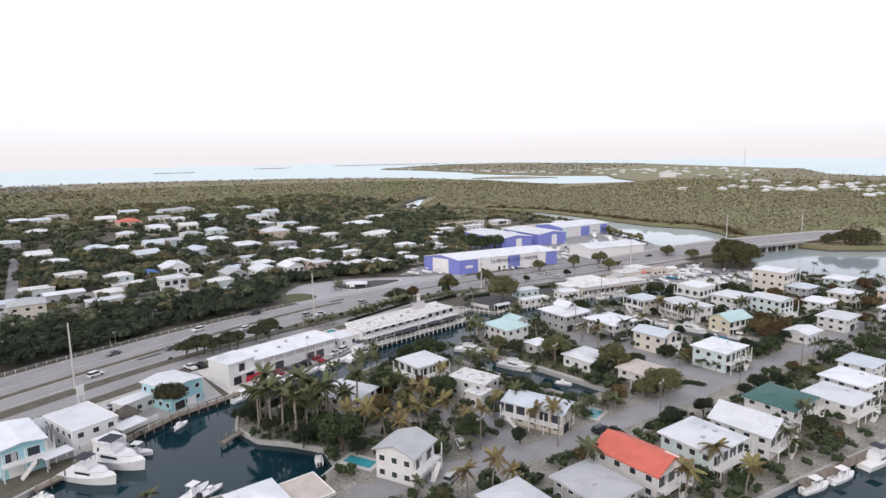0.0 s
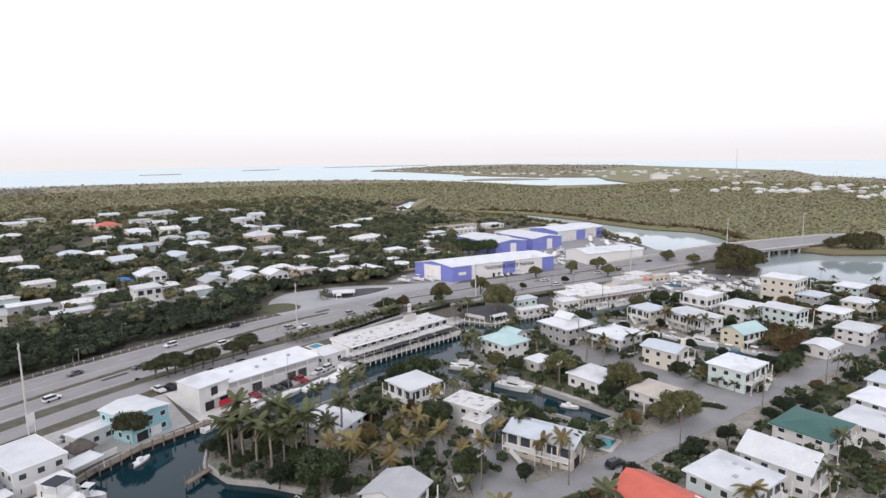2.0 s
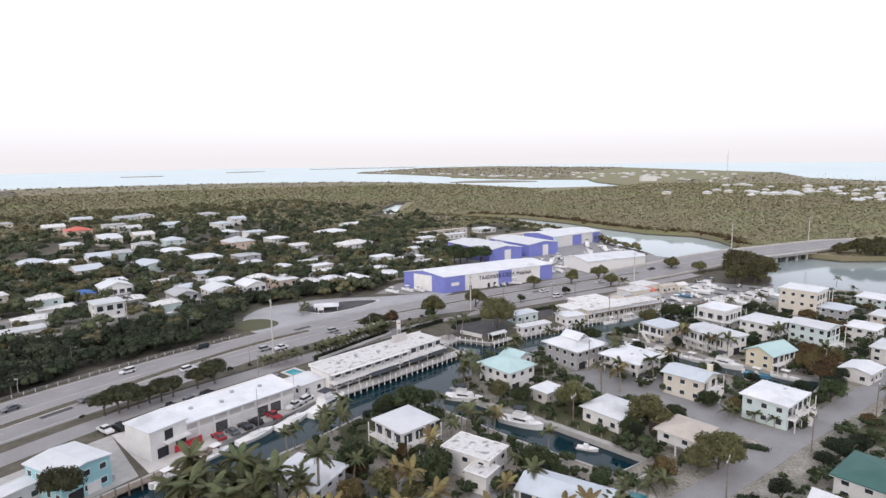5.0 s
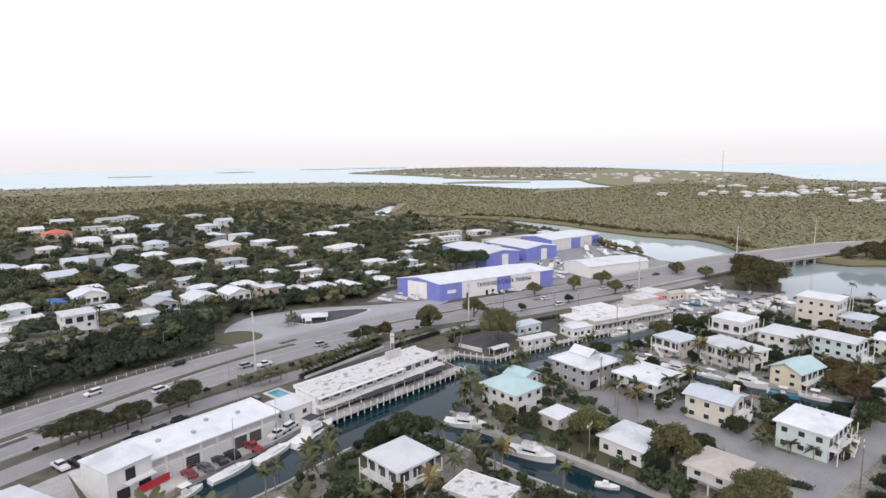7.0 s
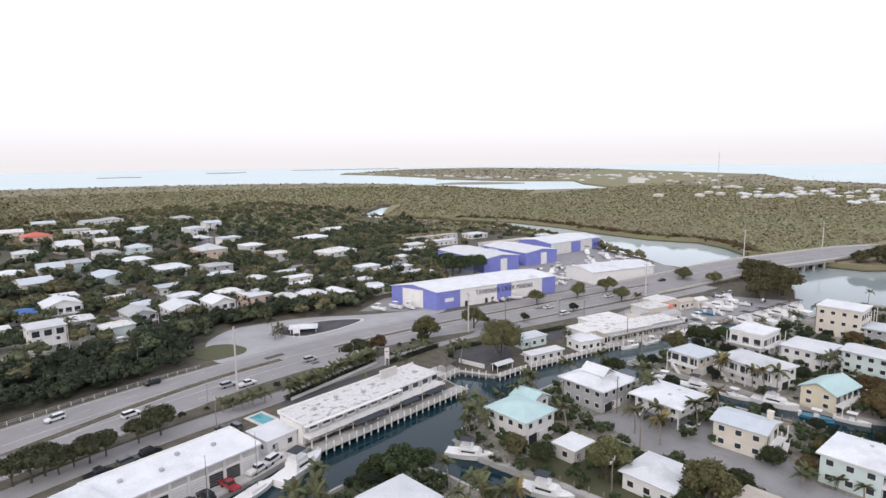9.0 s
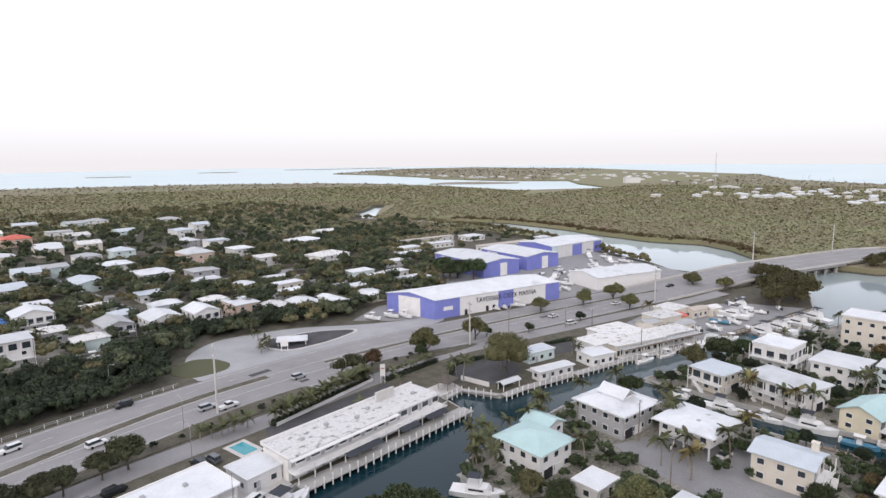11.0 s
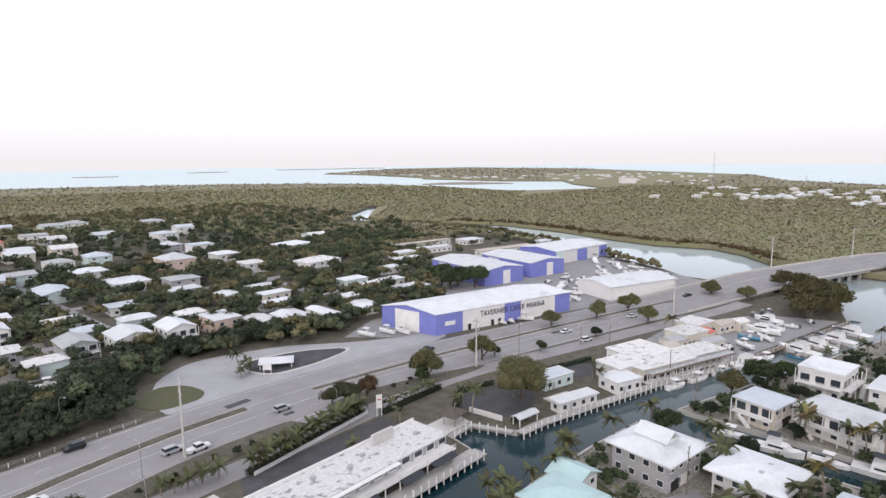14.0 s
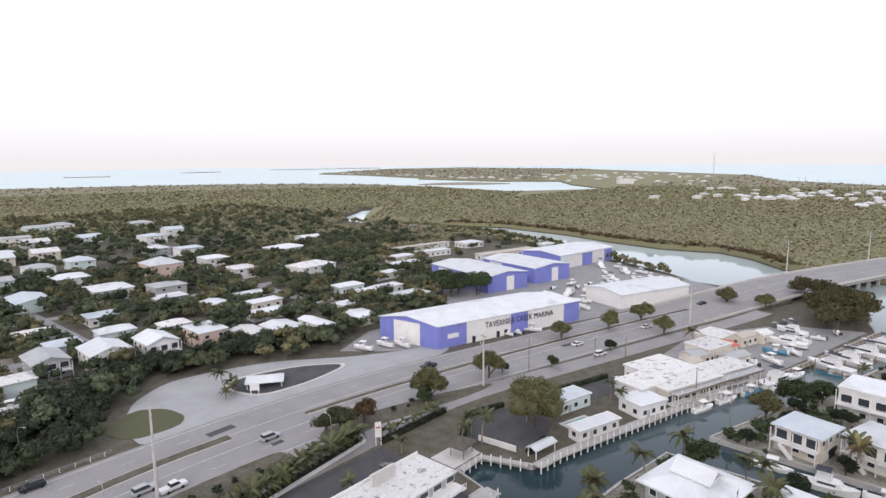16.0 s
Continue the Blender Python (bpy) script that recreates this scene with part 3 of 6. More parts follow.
    return ob


# houses south of the main canal
house(184.4, 73, 12.2, 10.5, -6, 6.2, "hip", 1.1, MINT_WALL, label="white two-storey house with deep eaves and verandas", deck="SE", vents=1)
house(184.8, 94.6, 8.6, 11, -3, 6, "gable_y", 1.2, CREAM_WALL, BLUEGREY_ROOF, "beige stilt house with grey-blue roof and chimney", deck="S", chimney=True)
house(137.6, 46.8, 9.5, 13, -4, 5.2, "gable_y", 3.0, WHITE_WALL, label="white house with steep white gabled metal roof", deck="S")
house(122.3, 50.8, 12, 12, -8, 5.8, "hip", 0.9, MINT_WALL, label="pale teal house with flat white hipped roof", deck="S", vents=3)
house(105.8, 56.5, 9.5, 14.5, -5, 5.4, "gable_y", 2.4, WHITE_WALL, RED_ROOF, "white house with bright red metal gable roof", deck="S")
part("porch_gable", gable(3.2, 3.4, 5.6, 1.5, 0.2, axis="y"), TRIM, bpy.data.objects["house.004"], "", pose(2.2, -6.4, 0))
house(159, 47.2, 13, 11.5, -6, 4.6, "hip", 1.2, WHITE_WALL, GREEN_ROOF, "white house with dark green hipped roof", deck="S")
house(171.3, 37.8, 11, 11, -10, 4.6, "hip", 0.9, WHITE_WALL, label="white canal house with pale hipped roof", deck="S", vents=1)
house(187.3, 38.3, 11, 11, -12, 4.6, "hip", 0.9, WHITE_WALL, label="white canal house with low hipped roof", vents=1)
house(204, 39.7, 10, 8.5, -8, 4.6, "hip", 1.0, WHITE_WALL, BLUEGREY_ROOF, label="white canal house with pale blue roof")
house(152.5, 82, 9.5, 8.5, -4, 5, "hip", 1.3, WHITE_WALL, TAN_ROOF, "open stilt house under tan hipped roof", stilts=True, deck="S")
house(154.7, 101.3, 10.5, 10.5, -5, 3.6, "hip", 1.5, WHITE_WALL, label="white single-storey house with hipped white roof", storeys=1)
house(154.5, 121, 6, 5, -5, 3.2, "flat", 0, WHITE_WALL, label="small white flat-roofed outbuilding", storeys=1)
teal = house(156.8, 137, 10.5, 12, -5, 5.8, "hip", 1.8, WHITE_WALL, TEAL_ROOF, "white two-storey house with teal metal roof", stilts=False)
house(166.5, 141, 6.5, 6.5, -5, 5.0, "gable_y", 1.6, WHITE_WALL, TEAL_ROOF, "white house wing with teal gable roof")
cup = house(186.3, 132.7, 12.6, 12.8, -9, 6.2, "hip", 2.2, GREY_WALL, label="grey two-storey house with white dormered roof", deck="", over=1.3)
part("roof_monitor", gable(4.5, 7, 8.0, 1.9, 0.4, axis="y"), WHITE_ROOF, cup)
part("monitor_wall", Shape().box(-2.2, 2.2, -3.2, 3.2, 7.2, 8.1), WHITE_WALL, cup)
house(188.8, 114, 11.5, 12, -8, 5.8, "hip", 1.3, WHITE_WALL, label="white stilt house with broad white hipped roof", over=1.3, stilts=True, vents=2)
house(227.4, 122.3, 9.6, 9.4, -14, 5.8, "hip", 1.2, CREAM_WALL, BLUEGREY_ROOF, "cream two-storey house with pale blue hipped roof", deck="W")
house(229.9, 105.3, 11, 17, -18, 6, "hip", 1.2, WHITE_WALL, label="long white two-storey house with upper terrace", deck="W")
house(256, 96.9, 12.5, 12, -8, 6.2, "hip", 1.2, WHITE_WALL, label="white two-storey house with blue trim", deck="S")
house(301, 96, 12, 14, -5, 10.5, "flat", 0, CREAM_WALL, label="cream three-storey apartment house with flat roof", storeys=3, over=0.4, deck="S")
house(258.5, 114, 12, 11, -8, 7.5, "flat", 0, WHITE_WALL, label="white flat-roofed house with stacked terraces", storeys=2, over=0.2, deck="SW")
house(252.9, 80.7, 9, 12, -12, 8.2, "gable_y", 1.0, MINT_WALL, label="pale mint three-storey house on posts", storeys=3, stilts=True, deck="S")
house(224.7, 85.8, 12, 8.5, -15, 4.8, "gable_x", 2.2, YELLOW_WALL, TEAL_ROOF, "yellow cottage with pale teal gable roof", deck="S")
house(255, 58.3, 12.5, 9.5, -6, 4.8, "hip", 1.3, WHITE_WALL, label="white house with low hipped roof on a corner lot")
house(229.8, 62.7, 9.5, 7.5, -9, 3.4, "gable_x", 1.0, WHITE_WALL, label="small white gabled carport", storeys=1)
house(296, 66, 11, 9, -6, 5.6, "hip", 1.2, CREAM_WALL, label="cream two-storey house with white roof", deck="S")
house(299, 83.4, 10, 9, -7, 5, "hip", 1.4, GREY_WALL, BLUEGREY_ROOF, "small grey house with blue-grey roof")
house(275, 70, 10, 9, -7, 5, "hip", 1.4, WHITE_WALL, label="white house behind garden trees")
house(330, 76, 12, 10, -7, 5, "hip", 1.2, MINT_WALL, label="pale house near the creek mouth")
house(318, 52, 12, 10, -7, 5, "hip", 1.2, PEACH_WALL, label="peach house beside the street end")
house(280, 44, 11, 10, -7, 5.4, "hip", 1.2, WHITE_WALL, label="white house with hipped roof by the street")
house(111, 130.4, 10, 10, -2, 5.8, "hip", 1.2, WHITE_WALL, label="white stilt house with square hipped roof and deck", deck="SW", stilts=True)
house(113, 110.5, 7.5, 11.5, 10, 5.2, "flat", 0, WHITE_WALL, WORN_ROOF, "white flat-roofed house with stepped wings", over=0.3)
house(109, 105, 5, 5, 10, 3.8, "flat", 0, WHITE_WALL, WORN_ROOF, "low white wing with flat worn roof", storeys=1, over=0.3)
house(112.2, 87.1, 8, 15.5, 13, 5.2, "gable_y", 1.4, CREAM_WALL, BLUEGREY_ROOF, "cream house with long pale blue-grey roof", deck="W")
house(82.8, 128.3, 10.5, 11.5, 20, 4.8, "hip", 1.5, WHITE_WALL, label="white house with hipped roof among palms")
house(73.2, 92, 8.6, 9, 19, 6.2, "gable_x", 1.8, WHITE_WALL, GREY_ROOF, "white two-storey house with grey gable roof", deck="S")
house(42, 96, 8, 8.5, -5, 5.6, "hip", 1.2, WHITE_WALL, label="white house with white roof beside the basin")
house(50.5, 93.5, 6, 8, -5, 4.8, "flat", 0, CREAM_WALL, TAN_ROOF, "low house with flat brown gravel roof")
house(91.6, 57.6, 10, 12, -8, 4.6, "hip", 1.2, GREY_WALL, GREY_ROOF, "house with worn grey hipped roof", vents=2)
house(75.3, 63.5, 9, 9, -8, 5.6, "hip", 1.2, WHITE_WALL, label="white house with white hipped roof")

# buildings along the quay
house(50.7, 166, 10, 12, 18, 6.2, "gable_y", 0.7, AQUA_WALL, label="aqua two-storey quayside house with white roof", over=0.4)
house(27, 158.5, 10, 15, 12, 5.6, "flat", 0, WHITE_WALL, label="white flat-roofed boatyard building", over=0.2)
house(13.5, 156, 8, 14, 5, 6.5, "gable_y", 0.8, AQUA_WALL, label="turquoise motel wing with balconies and white roof", deck="SE", over=0.8)
house(30, 146.5, 5, 5, 15, 3.2, "flat", 0, WHITE_WALL, label="small white quayside shed", storeys=1, over=0.15)

# ---- marina sheds ----
def shed(name, x, y, w, d, rot, h, up, label, wall=BLUE_WALL, front=WHITE_WALL):
    """A long steel boat shed; x, y: its front west corner. Blue ends and doors, white panels between."""
    ob = thing(name, x, y, 0, rot, label, "boat shed", "marina sheds")
    part("wall", Shape().box(0, w, 0, d, 0, h), front, ob)
    s = Shape()
    o = 0.5
    v = [(-o, -o, h), (w + o, -o, h), (w + o, d / 2, h + up), (-o, d / 2, h + up), (w + o, d + o, h), (-o, d + o, h)]
    v += [(a, b, c + 0.25) for a, b, c in v]
    s.add(v, [(0, 3, 2, 1), (3, 5, 4, 2), (6, 7, 8, 9), (9, 8, 10, 11), (0, 1, 7, 6), (1, 2, 8, 7), (2, 4, 10, 8), (4, 5, 11, 10), (5, 3, 9, 11), (3, 0, 6, 9)])
    part("roof", s, WHITE_ROOF, ob)
    for xx in (0.0, w - 0.2):
        part("gable_wall", Shape().add([(xx, 0, h), (xx, d, h), (xx, d / 2, h + up), (xx + 0.2, 0, h), (xx + 0.2, d, h), (xx + 0.2, d / 2, h + up)], [(0, 2, 1), (3, 4, 5), (0, 3, 5, 2), (1, 2, 5, 4)]), wall, ob)
    return ob


def panel(ob, name, x0, x1, z0, z1, mat, d=0.0, out=0.12, side="S"):
    """A ribbed steel sheet on the front or on the west end."""
    n = max(2, int((x1 - x0) / 0.6))
    edge = [(x0, d)] + [(x0 + (x1 - x0) * (i + k) / n, d - out - (0.07 if i % 2 else 0)) for i in range(n) for k in (0.08, 0.92)] + [(x1, d)]
    if side == "W":
        edge = [(b, a) for a, b in edge]
    if side == "N":
        edge = [(a, 2 * d - b) for a, b in edge]
    return part(name, Shape().prism(edge, z0, z1), mat, ob)


main_shed = shed("marina_shed", 227.2, 233.2, 67.5, 24, -16, 8.0, 2.0, "long white and blue steel boat shed with white roof")
panel(main_shed, "wall_panel", 0, 12, 0, 8, BLUE_WALL)
panel(main_shed, "wall_panel", 32.3, 40.5, 0, 8, BLUE_WALL)
panel(main_shed, "wall_panel", 59.2, 67.5, 0, 8, BLUE_WALL)
panel(main_shed, "wall_panel", 12.1, 32.2, 0, 8, TRIM, out=0.06)
panel(main_shed, "wall_panel", 40.6, 59.1, 0, 8, TRIM, out=0.06)
panel(main_shed, "wall_panel", 0, 7, 0, 8, BLUE_WALL, side="W")
panel(main_shed, "wall_panel", 18, 24, 0, 8, BLUE_WALL, side="W")
panel(main_shed, "shed_door", 7.2, 17.8, 0, 7.2, WHITE_WALL, side="W", out=0.08)
part("notice_board", Shape().box(4, 8.5, -0.24, -0.13, 3.2, 4.8), TRIM, main_shed, "plain white notice board")
part("upper_ledge", Shape().box(16, 60, -0.35, 0, 8.0, 8.2), TRIM, main_shed)
for u in (14.5, 25.5, 29.0):
    part("shed_door", Shape().box(u, u + 1.4, -0.16, -0.05, 0, 2.3), DARK, main_shed)
text = bpy.data.curves.new("sign_lettering", "FONT")
text.body, text.size, text.extrude, text.space_character = "TAVERNIER CREEK MARINA", 3.1, 0.05, 1.08
lettering = new("sign_lettering", text)
lettering.parent = main_shed
deps = bpy.context.evaluated_depsgraph_get()
me = bpy.data.meshes.new_from_object(lettering.evaluated_get(deps))
bpy.data.objects.remove(lettering)
me.materials.clear()
me.materials.append(LETTER)
wide = max(v.co.x for v in me.vertices)
part("sign_lettering", me, None, main_shed, "dark capital lettering on the wall", pose(20.3, -0.27, 4.4, 90) @ Matrix.Diagonal((33 / wide, 1, 1, 1)))
for child in main_shed.children:                 # the ends stand askew to the front, along the lot line
    if child.name.startswith("sign"):
        continue
    for v in child.data.vertices:
        v.co.x -= 0.42 * v.co.y

for x, y, w, rot in ((332, 266, 48, 77), (366, 261, 42, 78)):
    b = shed("marina_shed", x, y, w, 26, rot, 8, 1.6, "blue steel boat shed with broad white roof", front=BLUE_WALL)
    panel(b, "wall_panel", 0, 26, 0, 8, BLUE_WALL, side="W")
    panel(b, "shed_door", 9, 14, 0, 7.2, WHITE_WALL, side="W", out=0.24)
    panel(b, "wall_panel", 0, w, 0, 8, BLUE_WALL, d=26, side="N")
    panel(b, "shed_door", w * 0.62, w * 0.86, 0, 7.4, WHITE_WALL, d=26, side="N", out=0.24)
b = shed("marina_shed", 384, 277, 53, 30, -8, 8, 1.6, "white boat shed with blue doors and white roof")
panel(b, "wall_panel", 0, 6, 0, 8, MINT_WALL)
panel(b, "shed_door", 21, 31, 0, 7.4, BLUE_WALL)
panel(b, "shed_door", 44, 52.5, 0, 7.4, BLUE_WALL)
panel(b, "wall_panel", 0, 30, 0, 8, BLUE_WALL, side="W")
hall = shed("marina_shed", 319, 209, 43, 22, -20, 6.0, 1.8, "low white steel marina hall", TRIM, TRIM)
for k in range(5):
    panel(hall, "shed_door", 2.5 + 8 * k, 7.5 + 8 * k, 0, 4.6, TRIM, out=0.06)

# ---- storage building, motel and dock buildings on the quay ----
block = thing("storage_building", 69.5, 170.5, 0, 12, "white two-storey end block of a storage building", "building", "quay buildings")
part("wall", Shape().box(-4.5, 4.5, -5, 5, 0, 6.6), WHITE_WALL, block)
# near-black slabs paint the inside shade of openings on the solid wall
for u in (-3, 1.5):
    part("garage_door", Shape().box(u, u + 2.6, -5.1, -4.95, 0.02, 2.4), DARK, block)
part("roof", Shape().box(-4.8, 4.8, -5.3, 5.3, 6.6, 6.9), WHITE_ROOF, block)
part("balcony", Shape().box(-1.5, 4.5, -6.8, -5, 3.3, 3.5), TRIM, block)
rail(block, (-1.5, -6.8), (4.5, -6.8), 3.5)
part("balcony_opening", Shape().box(-1, 1, -5.06, -4.9, 3.6, 6), DARK, block)
long_store = thing("storage_building", 74, 167.4, 0, 3, "long low white storage building with roller doors", "building", "quay buildings")
part("wall", Shape().box(0, 31, 0, 11.5, 0, 5.2), WHITE_WALL, long_store)
part("roof", Shape().box(-0.2, 31.4, -0.9, 11.9, 5.2, 5.5), WHITE_ROOF, long_store)
part("parapet", Shape().box(-0.2, 31.4, 11.7, 11.95, 5.5, 5.8).box(31.2, 31.45, -0.9, 11.7, 5.5, 5.75), TRIM, long_store)
# the dark doors are open bays, inner shade put into the slab colour
for k in range(8):
    door = part("roller_door", Shape().box(0.7 + 3.8 * k, 3.7 + 3.8 * k, -0.1, 0.05, 0.02, 2.7), DARK if k in (2, 5, 6) else TRIM, long_store)
    ribs = Shape()
    for z in (0.55, 1.1, 1.65, 2.2):
        ribs.box(0.7 + 3.8 * k, 3.7 + 3.8 * k, -0.13, -0.1, z, z + 0.06)
    part("slat_ribs", ribs, GREY_WALL, door)
    part("upper_panel", Shape().box(0.7 + 3.8 * k, 3.7 + 3.8 * k, -0.08, 0.05, 3.5, 4.7), PALE_CONCRETE, long_store)
    part("pilaster", Shape().box(3.78 + 3.8 * k, 4.42 + 3.8 * k, -0.2, 0.02, 0, 5.15), WHITE_WALL, long_store)
part("string_course", Shape().box(0, 31, -0.22, 0.02, 2.95, 3.2), TRIM, long_store)
for u, w in ((5, 6), (12, 4), (17, 8), (24, 6)):
    part("roof_vent", Shape().box(u, u + 0.8, w, w + 0.8, 5.45, 6.05), GREY_WALL, long_store)

motel = thing("motel", 117, 169.2, 0, 0.5, "long white waterfront motel with worn flat roof", "building", "quay buildings")
part("wall", Shape().box(0, 45, 1.0, 10.5, 0, 5.0), WHITE_WALL, motel)
part("roof", Shape().box(-0.4, 45.4, 0.2, 10.9, 5.0, 5.35), WORN_ROOF, motel)
part("parapet", Shape().box(-0.4, 45.4, 10.7, 10.95, 5.35, 5.9).box(-0.4, -0.2, 0.2, 10.7, 5.35, 5.6), TRIM, motel)
part("penthouse", Shape().box(30.5, 36.5, 8.2, 8.8, 5.35, 7.8), PALE_CONCRETE, motel)
for u, w in ((6, 5), (14, 7), (21, 4.5), (26, 6.5), (40, 5)):
    part("roof_vent", Shape().box(u, u + 0.9, w, w + 0.8, 5.3, 5.95), GREY_WALL, motel)
part("walkway", Shape().box(-0.4, 45.4, -2.2, 1.0, 2.5, 2.75), TRIM, motel)
part("walkway_roof", Shape().box(-0.2, 30, -0.9, 0.18, 4.85, 5.05), TRIM, motel)
rail(motel, (-0.4, -2.1), (45.4, -2.1), 2.75)
for k in range(12):
    for z in (0.1, 2.8):
        part("door", Shape().box(0.7 + 3.75 * k, 1.6 + 3.75 * k, 0.9, 1.05, z, z + 2.0), GREY_WALL, motel)
        fr = part("window", window_mesh(2.2, 1.5)[0], None, motel, "", pose(3.0 + 3.75 * k, 1.0, z + 0.45))
        part("pane", window_mesh(2.2, 1.5)[1], None, fr)
    part("post", Shape().box(0.3 + 4 * k, 0.5 + 4 * k, -2.1, -1.9, 0, 3.7), TRIM, motel)
for x0, x1 in ((12, 22), (28, 34), (37, 44)):
    part("awning", Shape().add([(x0, -3.9, 2.1), (x1, -3.9, 2.1), (x1, -2.25, 2.6), (x0, -2.25, 2.6), (x0, -3.9, 2.2), (x1, -3.9, 2.2), (x1, -2.25, 2.7), (x0, -2.25, 2.7)],
                               [(0, 3, 2, 1), (4, 5, 6, 7), (0, 1, 5, 4), (2, 3, 7, 6), (1, 2, 6, 5), (3, 0, 4, 7)]), CANVAS, motel)
house(112.5, 176, 8, 8, 3, 3.2, "flat", 0, WHITE_WALL, label="low white link building beside the motel", storeys=1, over=0.3, group="quay buildings", kind="building")
house(234, 163.5, 11, 9, -14, 4, "flat", 0, WHITE_WALL, WORN_ROOF, "white flat-roofed waterfront restaurant wing", storeys=1, over=0.3, group="quay buildings", kind="building")
house(249, 164, 16, 13, -16, 4, "flat", 0, WHITE_WALL, WORN_ROOF, "white flat-roofed marina office with worn roof", storeys=1, over=0.4, group="quay buildings", kind="building")
house(243.6, 155.5, 22, 8, -20, 3.8, "flat", 0, CREAM_WALL, WORN_ROOF, "low dockside building with covered terrace", storeys=1, over=0.5, deck="S", group="quay buildings", kind="building")
house(262, 150.5, 16, 8, -20, 3.6, "flat", 0, WHITE_WALL, WORN_ROOF, "low dockside workshop with grey patched roof", storeys=1, over=0.5, deck="S", group="quay buildings", kind="building")
house(224, 158.8, 9, 7.5, -20, 3.4, "flat", 0, WHITE_WALL, label="white dockside pavilion with flat roof", storeys=1, over=0.4, group="quay buildings", kind="building")
house(204.2, 162.2, 13, 3.6, -17, 2.8, "flat", 0, WHITE_WALL, label="narrow white dockside canopy", storeys=1, over=0.5, stilts=False, group="quay buildings", kind="building")
for x, y, w, d, top, lab in ((270, 161, 8, 6, GREY_ROOF, "small grey-roofed boatyard shed"), (285, 157, 7, 6, RED_ROOF, "boatyard shed with rusty red roof"), (301, 155, 9, 5, TAN_ROOF, "boatyard shed with brown roof"), (276, 151, 9, 5, GREY_ROOF, "long grey dock shed"), (262, 160, 6, 5, TAN_ROOF, "brown roofed store shed"), (308, 151, 6, 5, WORN_ROOF, "small patched store shed")):
    house(x, y, w, d, -18, 3.2, "gable_x", 0.9, CREAM_WALL, top, lab, storeys=1, over=0.3, group="quay buildings", kind="building")
house(292.8, 162, 10.5, 9, -10, 4.4, "flat", 0, CREAM_WALL, WORN_ROOF, "cream flat-roofed boatyard office", storeys=1, over=0.3, group="quay buildings", kind="building")
house(279, 160, 12, 9, -16, 4.4, "flat", 0, CREAM_WALL, WORN_ROOF, "cream boatyard shop with flat roof", storeys=1, over=0.3, group="quay buildings", kind="building")
house(214, 175, 11, 6, -14, 3.2, "flat", 0, MINT_WALL, BLUEGREY_ROOF, label="small pale building with aqua courtyard", storeys=1, over=0.3, group="quay buildings", kind="building")

# ---- houses north of the highway ----
def far_house(x, y, w, d, rot, h, roof, up, wall, top, label, storeys=2, deck=""):
    house(x, y, w, d, rot, h, roof, up, wall, top, label, storeys, deck=deck, near=False, group="bayside houses", over=0.5)


far_house(96.5, 302, 11, 11, -2, 8.8, "hip", 1.0, WHITE_WALL, WHITE_ROOF, "white three-storey house with stacked balconies", 3, "S")
far_house(112.6, 347, 13, 13, -2, 6.5, "gable_y", 2.4, WHITE_WALL, WHITE_ROOF, "large white gabled house above the trees", 2, "S")
far_house(99.6, 352, 10, 10, -2, 4, "hip", 1.6, WHITE_WALL, BLUE_ROOF, "house with bright blue hipped roof", 1)
far_house(145.8, 304, 12, 14, -2, 6, "gable_y", 2.0, WHITE_WALL, WHITE_ROOF, "white gabled house with upper balcony", 2, "S")
far_house(161, 302, 10, 13, -2, 6, "gable_y", 2.0, WHITE_WALL, WHITE_ROOF, "white gabled house with arched porch", 2, "S")
far_house(177.8, 301, 10, 14, -2, 6.4, "flat", 0, PEACH_WALL, WHITE_ROOF, "peach house with flat roof behind palms", 2)
far_house(131, 311, 10, 14, -2, 5.2, "gable_y", 1.8, GREY_WALL, GREY_ROOF, "grey house with weathered gable roof", 2, "S")
far_house(223.8, 443, 18, 18, -2, 8, "hip", 3.5, PEACH_WALL, WHITE_ROOF, "tall house with pyramid roof rising over trees", 2)
far_house(257, 447, 14, 14, -2, 6.5, "hip", 1.5, WHITE_WALL, WHITE_ROOF, "white house with dark veranda")
far_house(183.5, 408, 17, 18, -2, 5.4, "hip", 1.8, WHITE_WALL, WHITE_ROOF, "broad white hipped-roof house")
far_house(181, 456, 16, 16, -2, 5, "hip", 1.8, WHITE_WALL, WHITE_ROOF, "white house with veranda amid trees")
far_house(152, 414, 14, 22, -2, 4.4, "gable_y", 1.6, MINT_WALL, BLUEGREY_ROOF, "long pale blue house with metal roof", 1)
for x, y, w, d in ((225, 352, 15, 6), (205.5, 346, 9, 11), (221.7, 333, 14, 7), (191.2, 294, 9, 13), (203, 290, 11, 15), (215, 285, 6, 17), (234, 281, 10, 12), (212, 316, 14, 6), (243, 300, 12, 7), (262, 312, 14, 8)):
    far_house(x, y, w, d, -2, 3.4, "flat" if w > d else "gable_y", 0.9, WHITE_WALL if x < 220 else CREAM_WALL, WHITE_ROOF if x > 200 else WORN_ROOF, "low white trailer home with flat metal roof", 1)
for x, y, w, d, r in ((423, 378, 17, 13, -10), (388, 395, 52, 5, -8), (375, 371, 26, 7, -12), (404, 330, 48, 8, -12), (300, 338, 15, 6, -5), (266, 329, 14, 9, -5), (277, 312, 15, 7, -5), (273, 292, 16, 10, -5), (450, 328, 12, 8, -10), (330, 352, 20, 7, -8), (345, 372, 18, 8, -8)):
    far_house(x, y, w, d, r, 3.6, "flat" if w > 20 else "hip", 1.2, WHITE_WALL if w > 14 else MINT_WALL, WHITE_ROOF if w < 40 else TAN_ROOF, "low pale marina outbuilding near the creek", 1)
